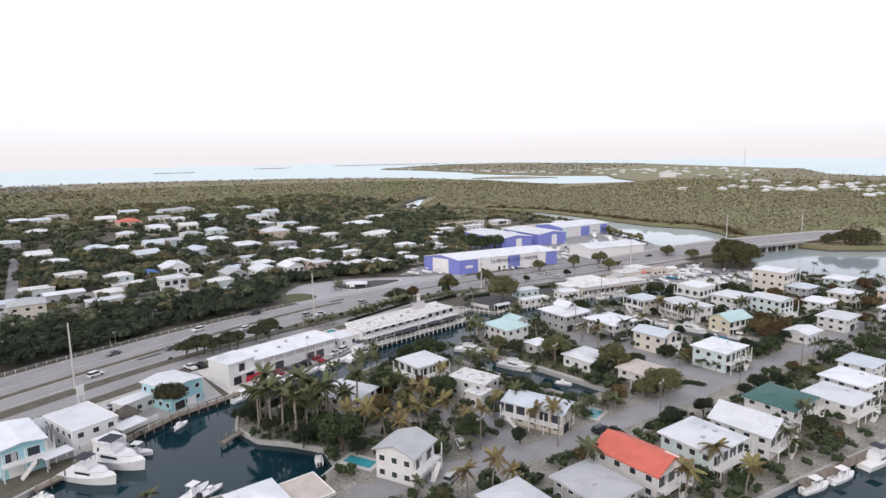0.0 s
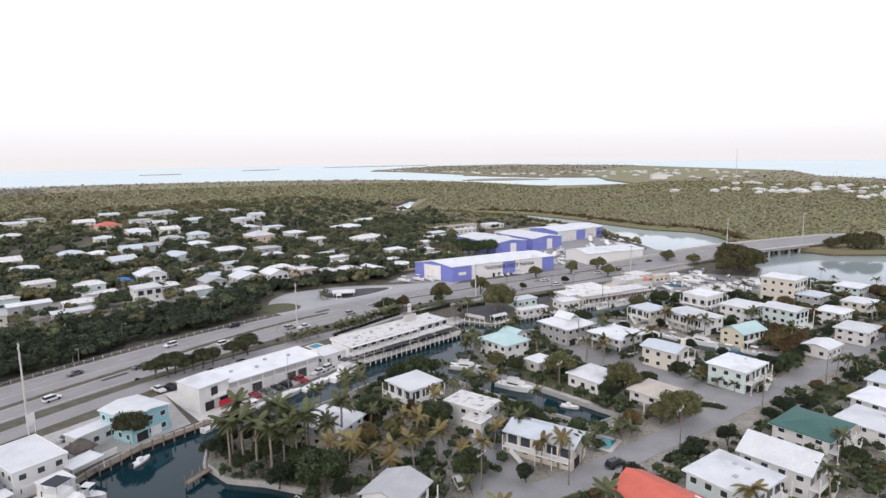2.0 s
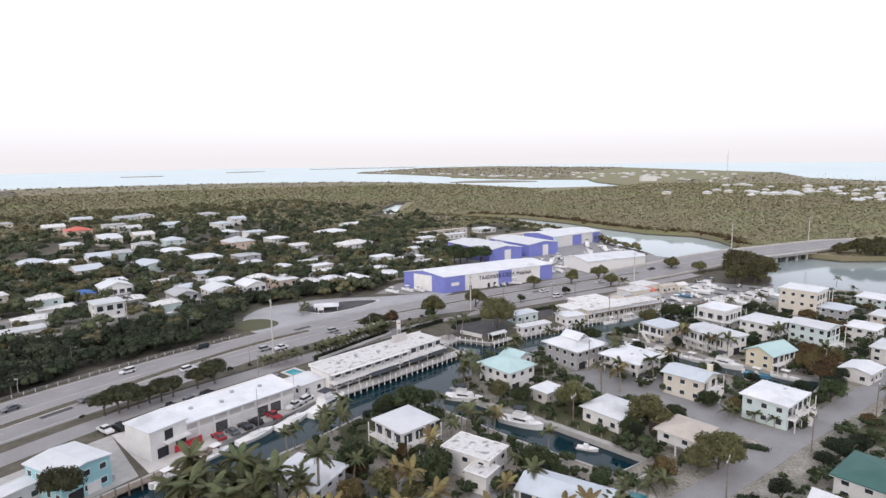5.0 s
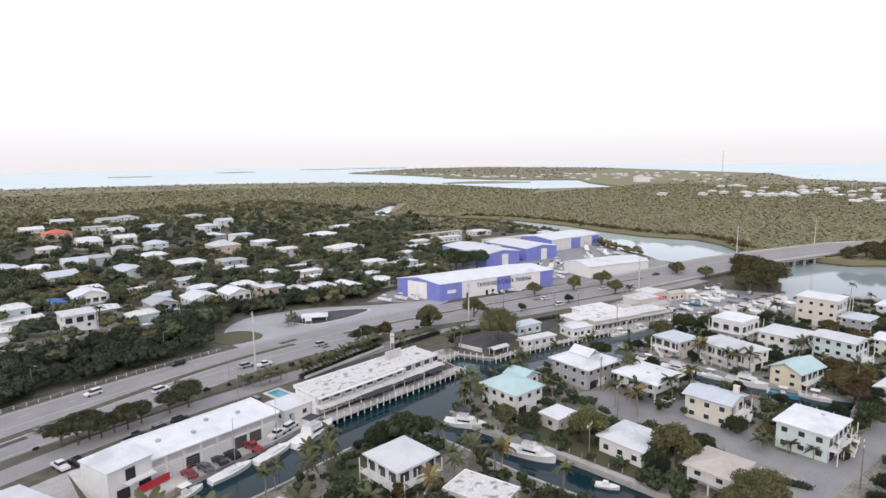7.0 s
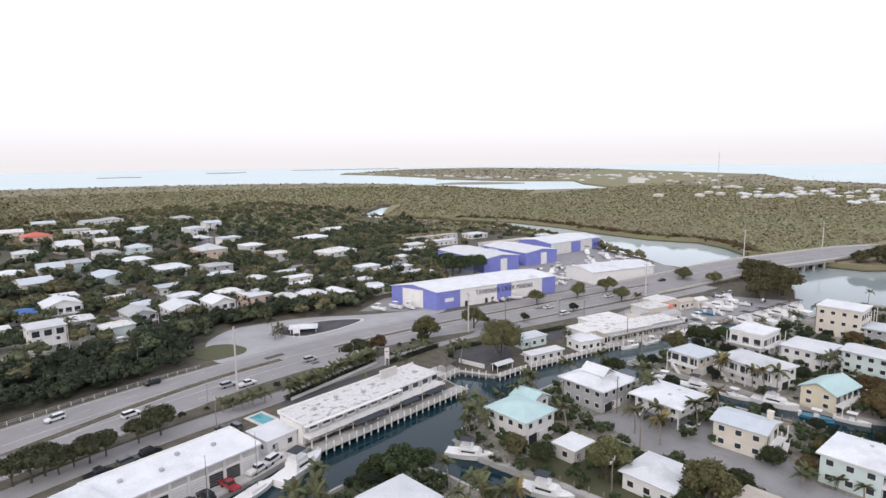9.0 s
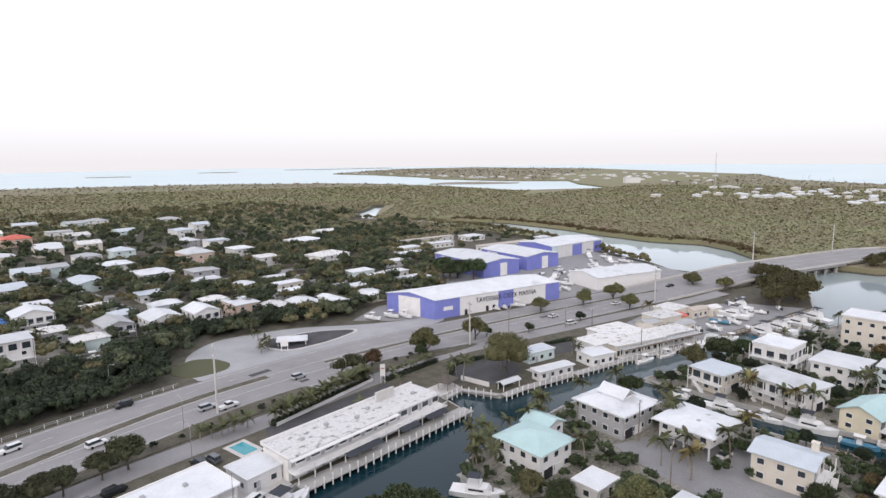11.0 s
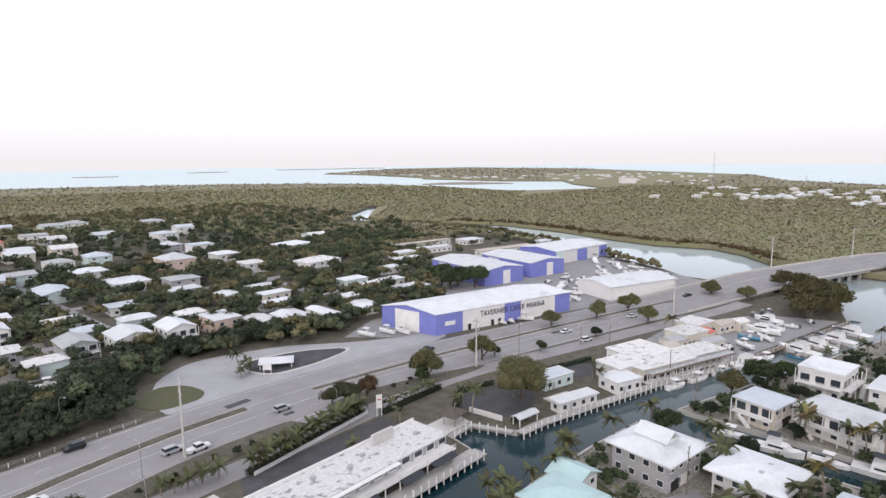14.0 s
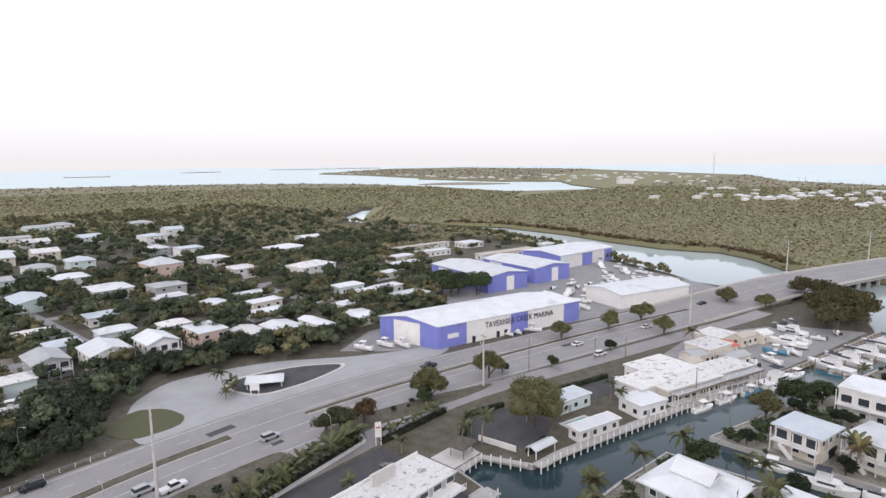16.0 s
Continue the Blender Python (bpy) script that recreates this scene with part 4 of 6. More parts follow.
far_house(315, 456, 24, 18, 4, 5.4, "hip", 2.0, WHITE_WALL, WHITE_ROOF, "wide white hipped-roof house")
far_house(283.5, 383, 24, 16, 4, 5.4, "hip", 2.2, WHITE_WALL, WORN_ROOF, "large house with spreading pale roof")
far_house(168, 638, 20, 18, -2, 6.5, "hip", 3, PEACH_WALL, RED_ROOF, "house with red hipped roof in the trees")
for x, y, w, d in ((55, 327, 16, 8), (72, 316, 12, 9), (47, 346, 14, 9), (84, 331, 14, 7), (112, 322, 11, 9), (119, 298, 11, 7), (30, 326, 14, 10), (66, 300, 15, 7), (20, 300, 13, 10), (140, 326, 10, 9), (158, 330, 12, 8), (176, 322, 10, 8), (138, 352, 12, 10), (165, 362, 13, 10), (196, 372, 14, 9), (120, 378, 13, 11)):
    far_house(x, y, w, d, -3, 3.6 + 0.5 * (x % 3), "hip" if w < 13 else "flat", 1.5, (WHITE_WALL, GREY_WALL, MINT_WALL)[x % 3], (WHITE_ROOF, WORN_ROOF, BLUEGREY_ROOF)[y % 3], "low pale bayside cottage with light roof", 1)
rng = random.Random(5)
SPOTS = [(150.8, 469), (135, 457), (116, 461), (118, 416), (178, 500), (66, 466), (100, 463), (65.5, 366), (37, 304), (82, 343), (202, 508), (270, 507), (357, 487), (212, 640), (198.7, 566),
         (201, 760), (110, 740), (131, 769), (239, 744), (171, 560), (257.6, 530), (60, 560), (90, 620), (140, 540), (160, 690), (60, 700), (280, 590), (250, 640), (30, 420), (25, 520)]
while len(SPOTS) < 44:
    p = (rng.uniform(0, 330), rng.uniform(335, 780))
    if p[0] < 0.55 * p[1] + 60 and all(math.hypot(p[0] - a, p[1] - b) > r + 9 for a, b, r in FOOT) and all(math.dist(p, q) > 24 for q in SPOTS):
        SPOTS.append(p)
for x, y in SPOTS:
    big = 1 + max(0, y - 400) / 900
    far_house(x, y, rng.uniform(12, 15) * big, rng.uniform(11, 14) * big, rng.uniform(-6, 4), rng.choice((4.6, 5.6, 6.4)), rng.choice(("hip", "hip", "gable_x", "flat")), rng.uniform(1.4, 2.4),
              rng.choice((WHITE_WALL, GREY_WALL, CREAM_WALL, MINT_WALL)), rng.choice((WHITE_ROOF, GREY_ROOF, WORN_ROOF, BLUEGREY_ROOF)), "pale bayside house among dense trees", 2)

# boatyard lean-to, sheds and awnings on the west quay
for x, y, w, d, rot, h, lab in ((36, 152.6, 7, 5, 20, 3.0, "white flat awning on posts over the quay"), (20, 148.5, 6, 4, 15, 2.8, "white canvas awning beside the motel wing")):
    aw = thing("awning", x, y, 0, rot, lab, "awning", "quay awnings")
    part("roof", Shape().box(-w / 2, w / 2, -d / 2, d / 2, h, h + 0.15), WHITE_ROOF, aw)
    for u in (-w / 2 + 0.2, w / 2 - 0.2):
        for v_ in (-d / 2 + 0.2, d / 2 - 0.2):
            part("post", Shape().box(u - 0.07, u + 0.07, v_ - 0.07, v_ + 0.07, 0, h), TRIM, aw)
house(41, 167, 9, 4.5, 18, 3.4, "flat", 0, WHITE_WALL, label="low white workshop with parapet roof", storeys=1, over=0.2, group="quay buildings", kind="building")
house(22, 166, 8, 6, 12, 4.0, "gable_x", 0.9, WHITE_WALL, label="white gabled boatyard shed", storeys=1, over=0.3, group="quay buildings", kind="building")

gallery = thing("dock_gallery", 0, 0, label="timber-edged covered gallery along the dock", category="gallery", group="quay buildings")
gl = [(232, 152.2), (250, 146.6), (268, 140.4)]
part("roof", strip(gl, 0.2, 4.0, 3.0, 3.25), GREY_ROOF, gallery)
part("fascia", strip(gl, 0.0, 0.2, 2.75, 3.3), WOOD, gallery)
for x, y, a in along(offset(gl, 0.35), 2.6):
    part("post", Shape().box(-0.1, 0.1, -0.1, 0.1, 0, 3.0), TRIM, gallery, "", pose(x, y, 0, 0, 0, a))

# ---- vegetation ----
gen = np.random.default_rng(11)


def leaf_quads(centres, size, gen, flat=0.8):
    """Small leaf sprays, one quad each, turned at random, mostly facing up and out."""
    n = len(centres)
    a = gen.normal(size=(n, 3)) * np.array([1, 1, flat])
    a /= np.linalg.norm(a, axis=1)[:, None]
    b = np.cross(a, gen.normal(size=(n, 3)) * np.array([flat, flat, 1]))
    b /= np.linalg.norm(b, axis=1)[:, None]
    s = (size * gen.uniform(0.6, 1.3, n))[:, None]
    corners = np.stack([centres - a * s - b * s * 0.6, centres + a * s * 0.7 - b * s * 0.7, centres + a * s + b * s * 0.5, centres - a * s * 0.6 + b * s * 0.7], 1)
    return corners.reshape(-1, 3), np.arange(4 * n).reshape(-1, 4)


def crown_points(gen, r, h, base, n, lobes=15):
    """Points over the lobes of an uneven crown of radius r and height h above base."""
    ang, rad = gen.uniform(0, 6.283, lobes), r * 0.66 * np.sqrt(gen.uniform(0, 1, lobes))
    top = 1 - (rad / r) ** 2
    c = np.stack([rad * np.cos(ang), rad * np.sin(ang), base + h * (0.25 + 0.5 * top * gen.uniform(0.55, 1.1, lobes))], 1)
    lr = r * gen.uniform(0.3, 0.5, lobes)
    pick = gen.integers(0, lobes, n)
    d = gen.normal(size=(n, 3))
    d /= np.linalg.norm(d, axis=1)[:, None]
    d[:, 2] = np.where(d[:, 2] < -0.4, -d[:, 2], d[:, 2])
    return c[pick] + d * lr[pick][:, None] * gen.uniform(0.6, 1.05, n)[:, None] * np.array([1, 1, min(1, h / r * 0.8)]), c, lr


def cores(c, lr, gen, k=0.68):
    """Dense inner foliage: one rough block for each lobe, inside its leaves."""
    n = len(c)
    cube = np.array([(x, y, z) for z in (-1, 1) for y in (-1, 1) for x in (-1, 1)]) * 0.62
    v = c[:, None, :] + cube[None] * (lr * k)[:, None, None] * gen.uniform(0.75, 1.25, (n, 8, 1)) * np.array([1.15, 1.15, 0.9])
    f = np.array([(0, 2, 3, 1), (4, 5, 7, 6), (0, 1, 5, 4), (2, 6, 7, 3), (0, 4, 6, 2), (1, 3, 7, 5)])
    return v.reshape(-1, 3), (np.arange(n)[:, None, None] * 8 + f[None]).reshape(-1, 4)


def broadleaf(mat, label, seed, r=3.5, h=5.0, stem=0.95, n=3000, size=0.175):
    g = np.random.default_rng(seed)
    ob = thing("tree", 0, 0, 0, 0, label, "tree", "broadleaf trees")
    pts, c, lr = crown_points(g, r, h, stem * 0.8, n)
    t = Shape().tube([(0, 0, -0.1), (0.1, 0.05, stem * 0.6), (0.05, 0.15, stem + h * 0.3)], [0.26, 0.2, 0.12], 7)
    for k in range(4):
        q = c[k]
        t.tube([(0.08, 0.05, stem * 0.7), tuple(q * 0.55 + np.array([0, 0, stem * 0.35])), tuple(q)], [0.13, 0.09, 0.04], 5)
    part("trunk", t, BARK, ob)
    v, f = leaf_quads(pts, size, g)
    v2, f2 = cores(c, lr, g)
    v, f = np.concatenate([v, v2]), np.concatenate([f, f2 + len(v)])
    part("crown", big_mesh("crown", v, f, mat), None, ob)
    return ob


def frond_mesh(length, droop, mat, seed):
    r = random.Random(seed)
    s = Shape()
    pts = []
    for i in range(8):
        t = i / 7
        pts.append(Vector((length * (t - 0.12 * droop * t * t), 0, length * (0.34 * t * (1.2 - droop * 0.4) - (0.35 + 0.55 * droop) * t * t))))
    s.tube(pts, [0.045 * (1 - 0.8 * i / 7) for i in range(8)], 4)
    for i in range(1, 23):
        t = i / 23
        k = min(6, int(t * 7))
        p = pts[k].lerp(pts[k + 1], t * 7 - k)
        for sd in (-1, 1):
            ln = length * 0.30 * math.sin(math.pi * (0.15 + 0.8 * t)) * r.uniform(0.85, 1.1)
            e = p + Vector((ln * 0.55, sd * ln * 0.8, -ln * r.uniform(0.25, 0.5)))
            m = p.lerp(e, 0.5) + Vector((0, 0, 0.06))
            w = Vector((0.1, 0, 0.0))
            s.add([p - w, p + w, m + w * 1.1, m - w * 1.1, e], [(0, 1, 2, 3), (3, 2, 4)])
    return s.mesh("frond", mat)


FRONDS = {m.name: [frond_mesh(2.75, d, m, i) for i, d in enumerate((0.1, 0.6, 1.1))] for m in (PALM_LEAF, PALM_SUNLIT)}


def palm(mat, label, seed, height=7.0, lean=0.5, fronds=13, size=1.0, stem=0.17):
    r = random.Random(seed)
    ob = thing("palm_tree", 0, 0, 0, 0, label, "palm", "palm trees")
    pts = [(lean * t * t, 0.2 * lean * math.sin(3 * t), height * t - 0.1) for t in (0, 0.2, 0.4, 0.6, 0.8, 1)]
    part("trunk", Shape().tube(pts, [stem * 1.5, stem * 1.1, stem, stem * 0.95, stem * 0.9, stem * 0.85], 7), PALM_BARK, ob)
    for i in range(fronds):
        kind = 0 if i % 3 == 0 else (1 if i % 3 == 1 else 2)
        m = Matrix.Translation(pts[-1]) @ Euler((r.uniform(-0.2, 0.2), r.uniform(-0.75, -0.35) if kind == 0 else r.uniform(-0.3, 0.15), 2.4 * i)).to_matrix().to_4x4()
        part("frond", FRONDS[mat.name][kind], None, ob, "", m @ Matrix.Scale(size * r.uniform(0.85, 1.15), 4))
    return ob


def plant(template, spots, scale, rnd, used, lowest=0.85):
    for x, y in spots:
        k = scale * rnd.uniform(lowest, 1.15)
        m = pose(x, y, 0, 0, 0, rnd.uniform(0, 360)) @ Matrix.Scale(k, 4)
        ob = template[rnd.randrange(len(template))]
        if id(ob) in used:
            copy_thing(ob, m)
        else:
            used.add(id(ob))
            ob.matrix_basis = m


rnd, used = random.Random(3), set()
royal = [palm(PALM_LEAF, "tall royal palm with pale straight trunk", s, 9.2, 0.2, 14, 1.2, 0.22) for s in (1, 2)]
coco = [palm(PALM_LEAF, "green coconut palm with slightly leaning trunk", s, 6.6, 0.9, 12) for s in (3, 4, 5)]
gold = [palm(PALM_SUNLIT, "coconut palm with drooping fronds, warm sunlight in their colour", s, 6.6, 0.9, 12) for s in (6, 7)]
short = [palm(PALM_LEAF, "short bushy palm in a garden bed", s, 3.2, 0.2, 11, 0.95) for s in (8, 9)]
plant(royal, [(62.5, 137.3), (63.6, 134.2), (68.4, 133.3), (68.8, 128.9), (72.1, 127.5), (72.2, 121.7), (61.3, 129.2), (62.8, 125.9), (67.5, 122.8), (65.5, 131.5), (73.3, 131.3), (74.1, 123.7),
              (81.7, 121.8), (66, 126), (70.5, 125), (76.5, 119.5), (60, 133), (64.8, 138.5), (70.5, 131), (64, 121.5), (69, 120), (74.5, 127.5), (79, 124.5)], 1, rnd, used)
plant(coco, [(97.8, 144.8), (95.2, 141.5), (102.9, 145.6), (106.6, 147), (100.5, 142), (91, 146), (88, 144), (145.6, 143.5), (148, 147), (150.5, 149.2), (146, 140.5), (130.5, 104), (125.4, 124), (127.5, 128), (126, 132)], 0.95, rnd, used)
plant(gold, [(75.6, 76.1), (80.3, 73.6), (82.9, 71.0), (107.2, 84.7), (108.9, 81.4), (73.0, 114.2), (75.0, 109.6), (78.8, 106.6), (82.5, 104.5), (85.8, 101.2), (93.0, 95.5), (97.1, 91.4), (94.1, 113.2),
             (93.8, 109.5), (93.2, 102.4), (107.7, 119.9), (106, 97), (117.3, 45.4), (103, 45.1), (115.6, 39.1), (281.4, 165.3), (196.5, 104.2), (172.4, 109.1), (221, 112.6), (220.6, 100.5), (126, 116), (78, 101)], 1, rnd, used)
plant(coco, [(82.6, 67.1), (154.7, 41), (136.4, 37.9), (97.1, 63.4), (91.2, 123.7), (95.5, 120.5), (116.9, 121.1), (127.4, 125.1), (124.9, 117), (113.8, 78.8), (116.3, 101.5), (111.7, 95.2), (148.5, 144.5),
             (152.5, 146.5), (211.5, 51.5), (209.4, 48.7), (212.5, 54.5), (174, 116), (191.9, 122.5), (220.9, 103.4), (248.8, 46), (153.5, 147.5), (146.7, 145.8), (163, 127.9), (177.5, 111.5),
             (186.4, 105.9), (220.4, 97), (244.5, 90), (229.9, 71.7), (121.5, 126), (122.7, 122), (162, 147), (167.5, 146), (170.4, 144), (203.3, 128.4), (199.5, 123.4), (246.4, 92)], 1, rnd, used)
plant(coco, [(222.6, 113.6), (282.4, 118.8), (150, 296), (170, 295), (140, 318), (108, 312), (205, 300), (232, 320), (255, 335), (128, 338), (185.3, 184.5), (182.8, 179.5), (174.4, 148.2), (189.9, 143.5), (221.6, 163.5), (285, 58), (310, 74), (344, 86), (365, 97), (350, 70), (270, 50), (174.3, 146), (332, 60),
             (240, 83), (262, 66), (290, 108), (318, 108), (203, 141), (179, 182.5), (178.5, 306), (182.4, 300), (159.2, 253.8), (236, 288), (228, 296), (245, 293), (199, 178), (226, 168.5)], 0.95, rnd, used)
plant(short, [(113.3, 202.2), (115.6, 201), (117.9, 200.4), (120.8, 200.2), (124.1, 199.6), (149.8, 187.4), (167.6, 190.5), (120.5, 62.2), (173.9, 80.5), (177.5, 75.3), (178, 71), (177, 80.5), (123.7, 82), (131.8, 77.5),
              (125.9, 83), (158, 41.4), (139.6, 37.6), (146.7, 37.2), (186.6, 66), (190, 66.6), (29.7, 116.6), (161, 251), (162, 255), (157, 249), (133, 81), (128, 79), (88, 88), (84, 93), (70, 84), (181.5, 66.5)], 1, rnd, used)

plant(short, [(130 + 1.9 * i, 196.2 + 0.29 * i) for i in range(19)], 1.3, rnd, used)
plant(short, [(169 + 2.6 * i, 198.3) for i in range(8)], 0.92, rnd, used)

green = [broadleaf(LEAF, "dense green broadleaf tree with uneven crown", s) for s in (21, 22, 23)]
dark = [broadleaf(LEAF_DARK, "dark green broadleaf tree with rounded crown", s) for s in (24, 25)]
olive = [broadleaf(LEAF_OLIVE, "olive-yellow broadleaf tree with spreading crown", s) for s in (26, 27)]
brown = [broadleaf(LEAF_BROWN, "brown-olive mangrove tree at the creek mouth", s) for s in (34, 35)]
rust = [broadleaf(LEAF_RUST, "tree with rust-brown dry foliage", s) for s in (28, 29)]
street = [broadleaf(LEAF_STREET, "slim-stemmed roadside tree with an airy dark crown", s, 4.2, 4.6, 2.6, 3600, 0.17) for s in (31, 32, 33)]
plant(olive, [(144.5, 76)], 1.15, rnd, used)
for x, y, r, h, lab in ((197.5, 174.5, 8.4, 12.5, "huge weeping olive-green tree beside a dark lot"), (150.5, 110.5, 4.6, 8.5, "tall olive-green tree on a canal lawn"), (148.6, 73.3, 5.6, 8, "large spreading olive-green tree beside the street")):
    broadleaf(LEAF_OLIVE, lab, 77 + int(x), r, h, 0.8, 9000, 0.18).matrix_basis = pose(x, y, 0)
plant(olive, [(287, 199), (306.8, 194.4), (357.3, 177), (359.3, 162), (265.4, 207), (295.6, 181), (194.2, 206), (217.4, 203.5), (240.2, 133.5), (154.9, 91.4)], 1.2, rnd, used)
plant(green, [(307.9, 291), (299, 284), (301, 274), (296, 292), (290, 281)], 1.5, rnd, used)
broadleaf(LEAF_STREET, "dark round-crowned tree before the aqua house", 91, 4.7, 6.4, 2.2, 5000, 0.17).matrix_basis = pose(47.6, 159.6, 0)
plant(rust, [(172.1, 208.5), (232.4, 74.3), (223.6, 76), (217.3, 70.3), (228, 70.5), (236, 71), (239, 79), (270, 78), (285, 90), (292, 56), (262, 51), (330, 66)], 1.0, rnd, used)
plant(green, [(116.5, 146.5), (119.5, 147), (123, 146), (126, 144.2), (127.3, 141)], 0.62, rnd, used)
plant(street, [(66.5, 199.5), (69.5, 198.2), (72.2, 199.4), (74.4, 197.8), (77.6, 199), (80.4, 198.2), (84, 199.2), (91.3, 200), (96.6, 200.4), (161.5, 210.2), (164.8, 208.6)], 1.05, rnd, used, 0.75)
plant(green, [(104.4, 117.4), (102.6, 112.5), (120.5, 100), (121.5, 95),
              (122, 142), (94.2, 127.5), (68.6, 109.2), (71.7, 105), (92.1, 91.4), (203.8, 137.5), (251.8, 130), (259.7, 124.5), (198.7, 66.8), (204.5, 65), (193.8, 208.3), (190, 205), (222.5, 202.4), (237.1, 193.7)], 0.95, rnd, used)
plant(dark, [(152.9, 96), (148.5, 92), (164.3, 57.5), (58.2, 140.5), (63, 117), (257.4, 126), (246, 128), (237, 127.5), (263.8, 187), (221.6, 133), (203, 120), (204, 95), (203, 84), (199, 80), (203, 108), (201, 71),
             (212, 66), (222, 66), (246, 66), (268, 62), (280, 78), (292, 75), (238, 95), (243, 104), (245, 118), (275, 104), (285, 112), (144.5, 60), (132.2, 63.2), (112.3, 66), (170, 56), (178, 54), (118, 97), (100, 83)], 0.9, rnd, used)
plant(brown, [(342, 136), (351, 139), (360, 136), (369, 139), (347, 129), (357, 129), (366, 130), (375, 135), (378, 144), (334, 132), (386, 152), (462, 116), (472, 108), (481, 98), (468, 98), (490, 106)], 1.35, rnd, used)

# ---- woodland, mangroves and hedges ----
ISLAND = rounded([(160, 256), (166, 262.5), (186, 257), (200, 245), (180, 241.5), (164, 243)])
VERGE = rounded([(126, 253), (137, 261), (143.5, 256), (145, 247), (141, 242.5), (130, 243)])
MARINA_LOT = [(204, 258), (214, 246), (232, 232), (300, 211), (360, 194), (392, 192), (400, 208), (425, 262), (440, 300), (405, 312), (330, 318), (292, 300), (276, 268), (226, 268)]


def free(x, y, gap=0.0):
    if inside((x, y), entry) or inside((x, y), MARINA_LOT):
        return False
    return all((x - a) ** 2 + (y - b) ** 2 > (r + gap) ** 2 for a, b, r in FOOT)


COURT = [(10, 290), (122, 294), (128, 338), (15, 342)]


def highway_y(x):
    return np.interp(x, [p[0] for p in HIGHWAY], [p[1] for p in HIGHWAY])


LANES = [[(20, 330), (320, 322)], [(60, 392), (330, 372)], [(40, 440), (300, 425)], [(150, 330), (146, 520)], [(30, 300), (60, 520)], [(240, 320), (260, 520)]]


def on_lane(x, y):
    for (x0, y0), (x1, y1) in LANES:
        t = min(1, max(0, ((x - x0) * (x1 - x0) + (y - y0) * (y1 - y0)) / ((x1 - x0) ** 2 + (y1 - y0) ** 2)))
        if math.hypot(x - x0 - t * (x1 - x0), y - y0 - t * (y1 - y0)) < 4.5:
            return True
    return False


for k, line in enumerate(LANES):
    thing("road", 0, 0, label="narrow pale lane between bayside houses", category="road", kind="structure", data=strip(line, -2.6, 2.6, -0.3, 0.05 + 0.012 * k).mesh("road", STREET))


def inlet(x, y, gap):
    """Beside the narrow tidal cut behind the town, within a gap of its open south bank."""
    t = min(1, max(0, ((x - 455) * 140 + (y - 560) * 115) / (140 ** 2 + 115 ** 2)))
    return math.hypot(x - 455 - 140 * t, y - 560 - 115 * t) < gap


def woodland(name, spots, n_leaf, size, mat, label, r0, r1, gen):
    pts, mid, rad = [], [], []
    for x, y in spots:
        r = gen.uniform(r0, r1)
        p, c, lr = crown_points(gen, r, r * gen.uniform(0.9, 1.5), gen.uniform(0.0, 0.3) * r, n_leaf, 7)
        pts.append(p + np.array([x, y, 0]))
        mid.append(c + np.array([x, y, 0]))
        rad.append(lr)
    v, f = leaf_quads(np.concatenate(pts), size, gen)
    v2, f2 = cores(np.concatenate(mid), np.concatenate(rad), gen)
    v, f = np.concatenate([v, v2]), np.concatenate([f, f2 + len(v)])
    tagged(new(name, big_mesh(name, v, f, mat)), label, "trees", "", "stuff")


belt, town, far_town = [], [], []
while len(belt) < 760:
    x, y = gen.uniform(-60, 215), gen.uniform(228, 300)
    low = highway_y(x) + 20
    if x > 122:
        low = np.interp(x, [122, 128, 136, 148, 173, 215], [244, 262, 270, 280, 279, 266])
    if low < y < low + np.interp(x, [-60, 110, 150, 215], [46, 40, 14, 12]) and free(x, y) and not inside((x, y), VERGE):
        belt.append((x, y))
while len(town) < 2000:
    x, y = gen.uniform(-20, 420), gen.uniform(262, 480)
    if y > highway_y(x) + 30 and x < 0.9 * y + 30 and free(x, y, -2.2) and not on_lane(x, y) and (y > 345 or x > 190 or gen.uniform() < 0.45):
        town.append((x, y))
while len(far_town) < 1500:
    x, y = gen.uniform(0, 520), gen.uniform(440, 900)
    if x < 0.62 * y + 160 and inside((x, y), NORTH) and free(x, y, -1) and not inlet(x, y, 27):
        far_town.append((x, y))
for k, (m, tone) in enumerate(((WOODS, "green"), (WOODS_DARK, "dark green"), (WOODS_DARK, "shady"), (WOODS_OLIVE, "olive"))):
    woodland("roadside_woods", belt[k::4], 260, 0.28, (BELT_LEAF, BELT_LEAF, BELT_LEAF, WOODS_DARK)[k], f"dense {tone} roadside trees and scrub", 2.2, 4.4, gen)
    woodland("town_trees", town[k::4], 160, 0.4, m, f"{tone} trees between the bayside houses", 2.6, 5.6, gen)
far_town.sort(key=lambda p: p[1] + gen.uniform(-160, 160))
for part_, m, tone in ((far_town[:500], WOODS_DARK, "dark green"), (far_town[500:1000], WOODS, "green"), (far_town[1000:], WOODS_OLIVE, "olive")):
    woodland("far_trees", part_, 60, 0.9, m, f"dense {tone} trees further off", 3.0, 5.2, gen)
shrubs = []
while len(shrubs) < 1700:
    x, y = gen.uniform(30, 350), gen.uniform(28, 156)
    near_road = min(min(math.hypot(x - a, y - b) for a, b in STREET_MAIN), min(math.hypot(x - a, y - b) for a, b in STREET_NORTH)) < 6
    if inside((x, y), SOUTH) and inside((x + 2, y + 2.5), SOUTH) and free(x, y, -1.6) and not near_road:
        shrubs.append((x, y))
woodland("garden_shrubs", shrubs, 85, 0.21, LEAF, "garden shrubs and low hedges round the houses", 0.8, 2.6, gen)
spare = []
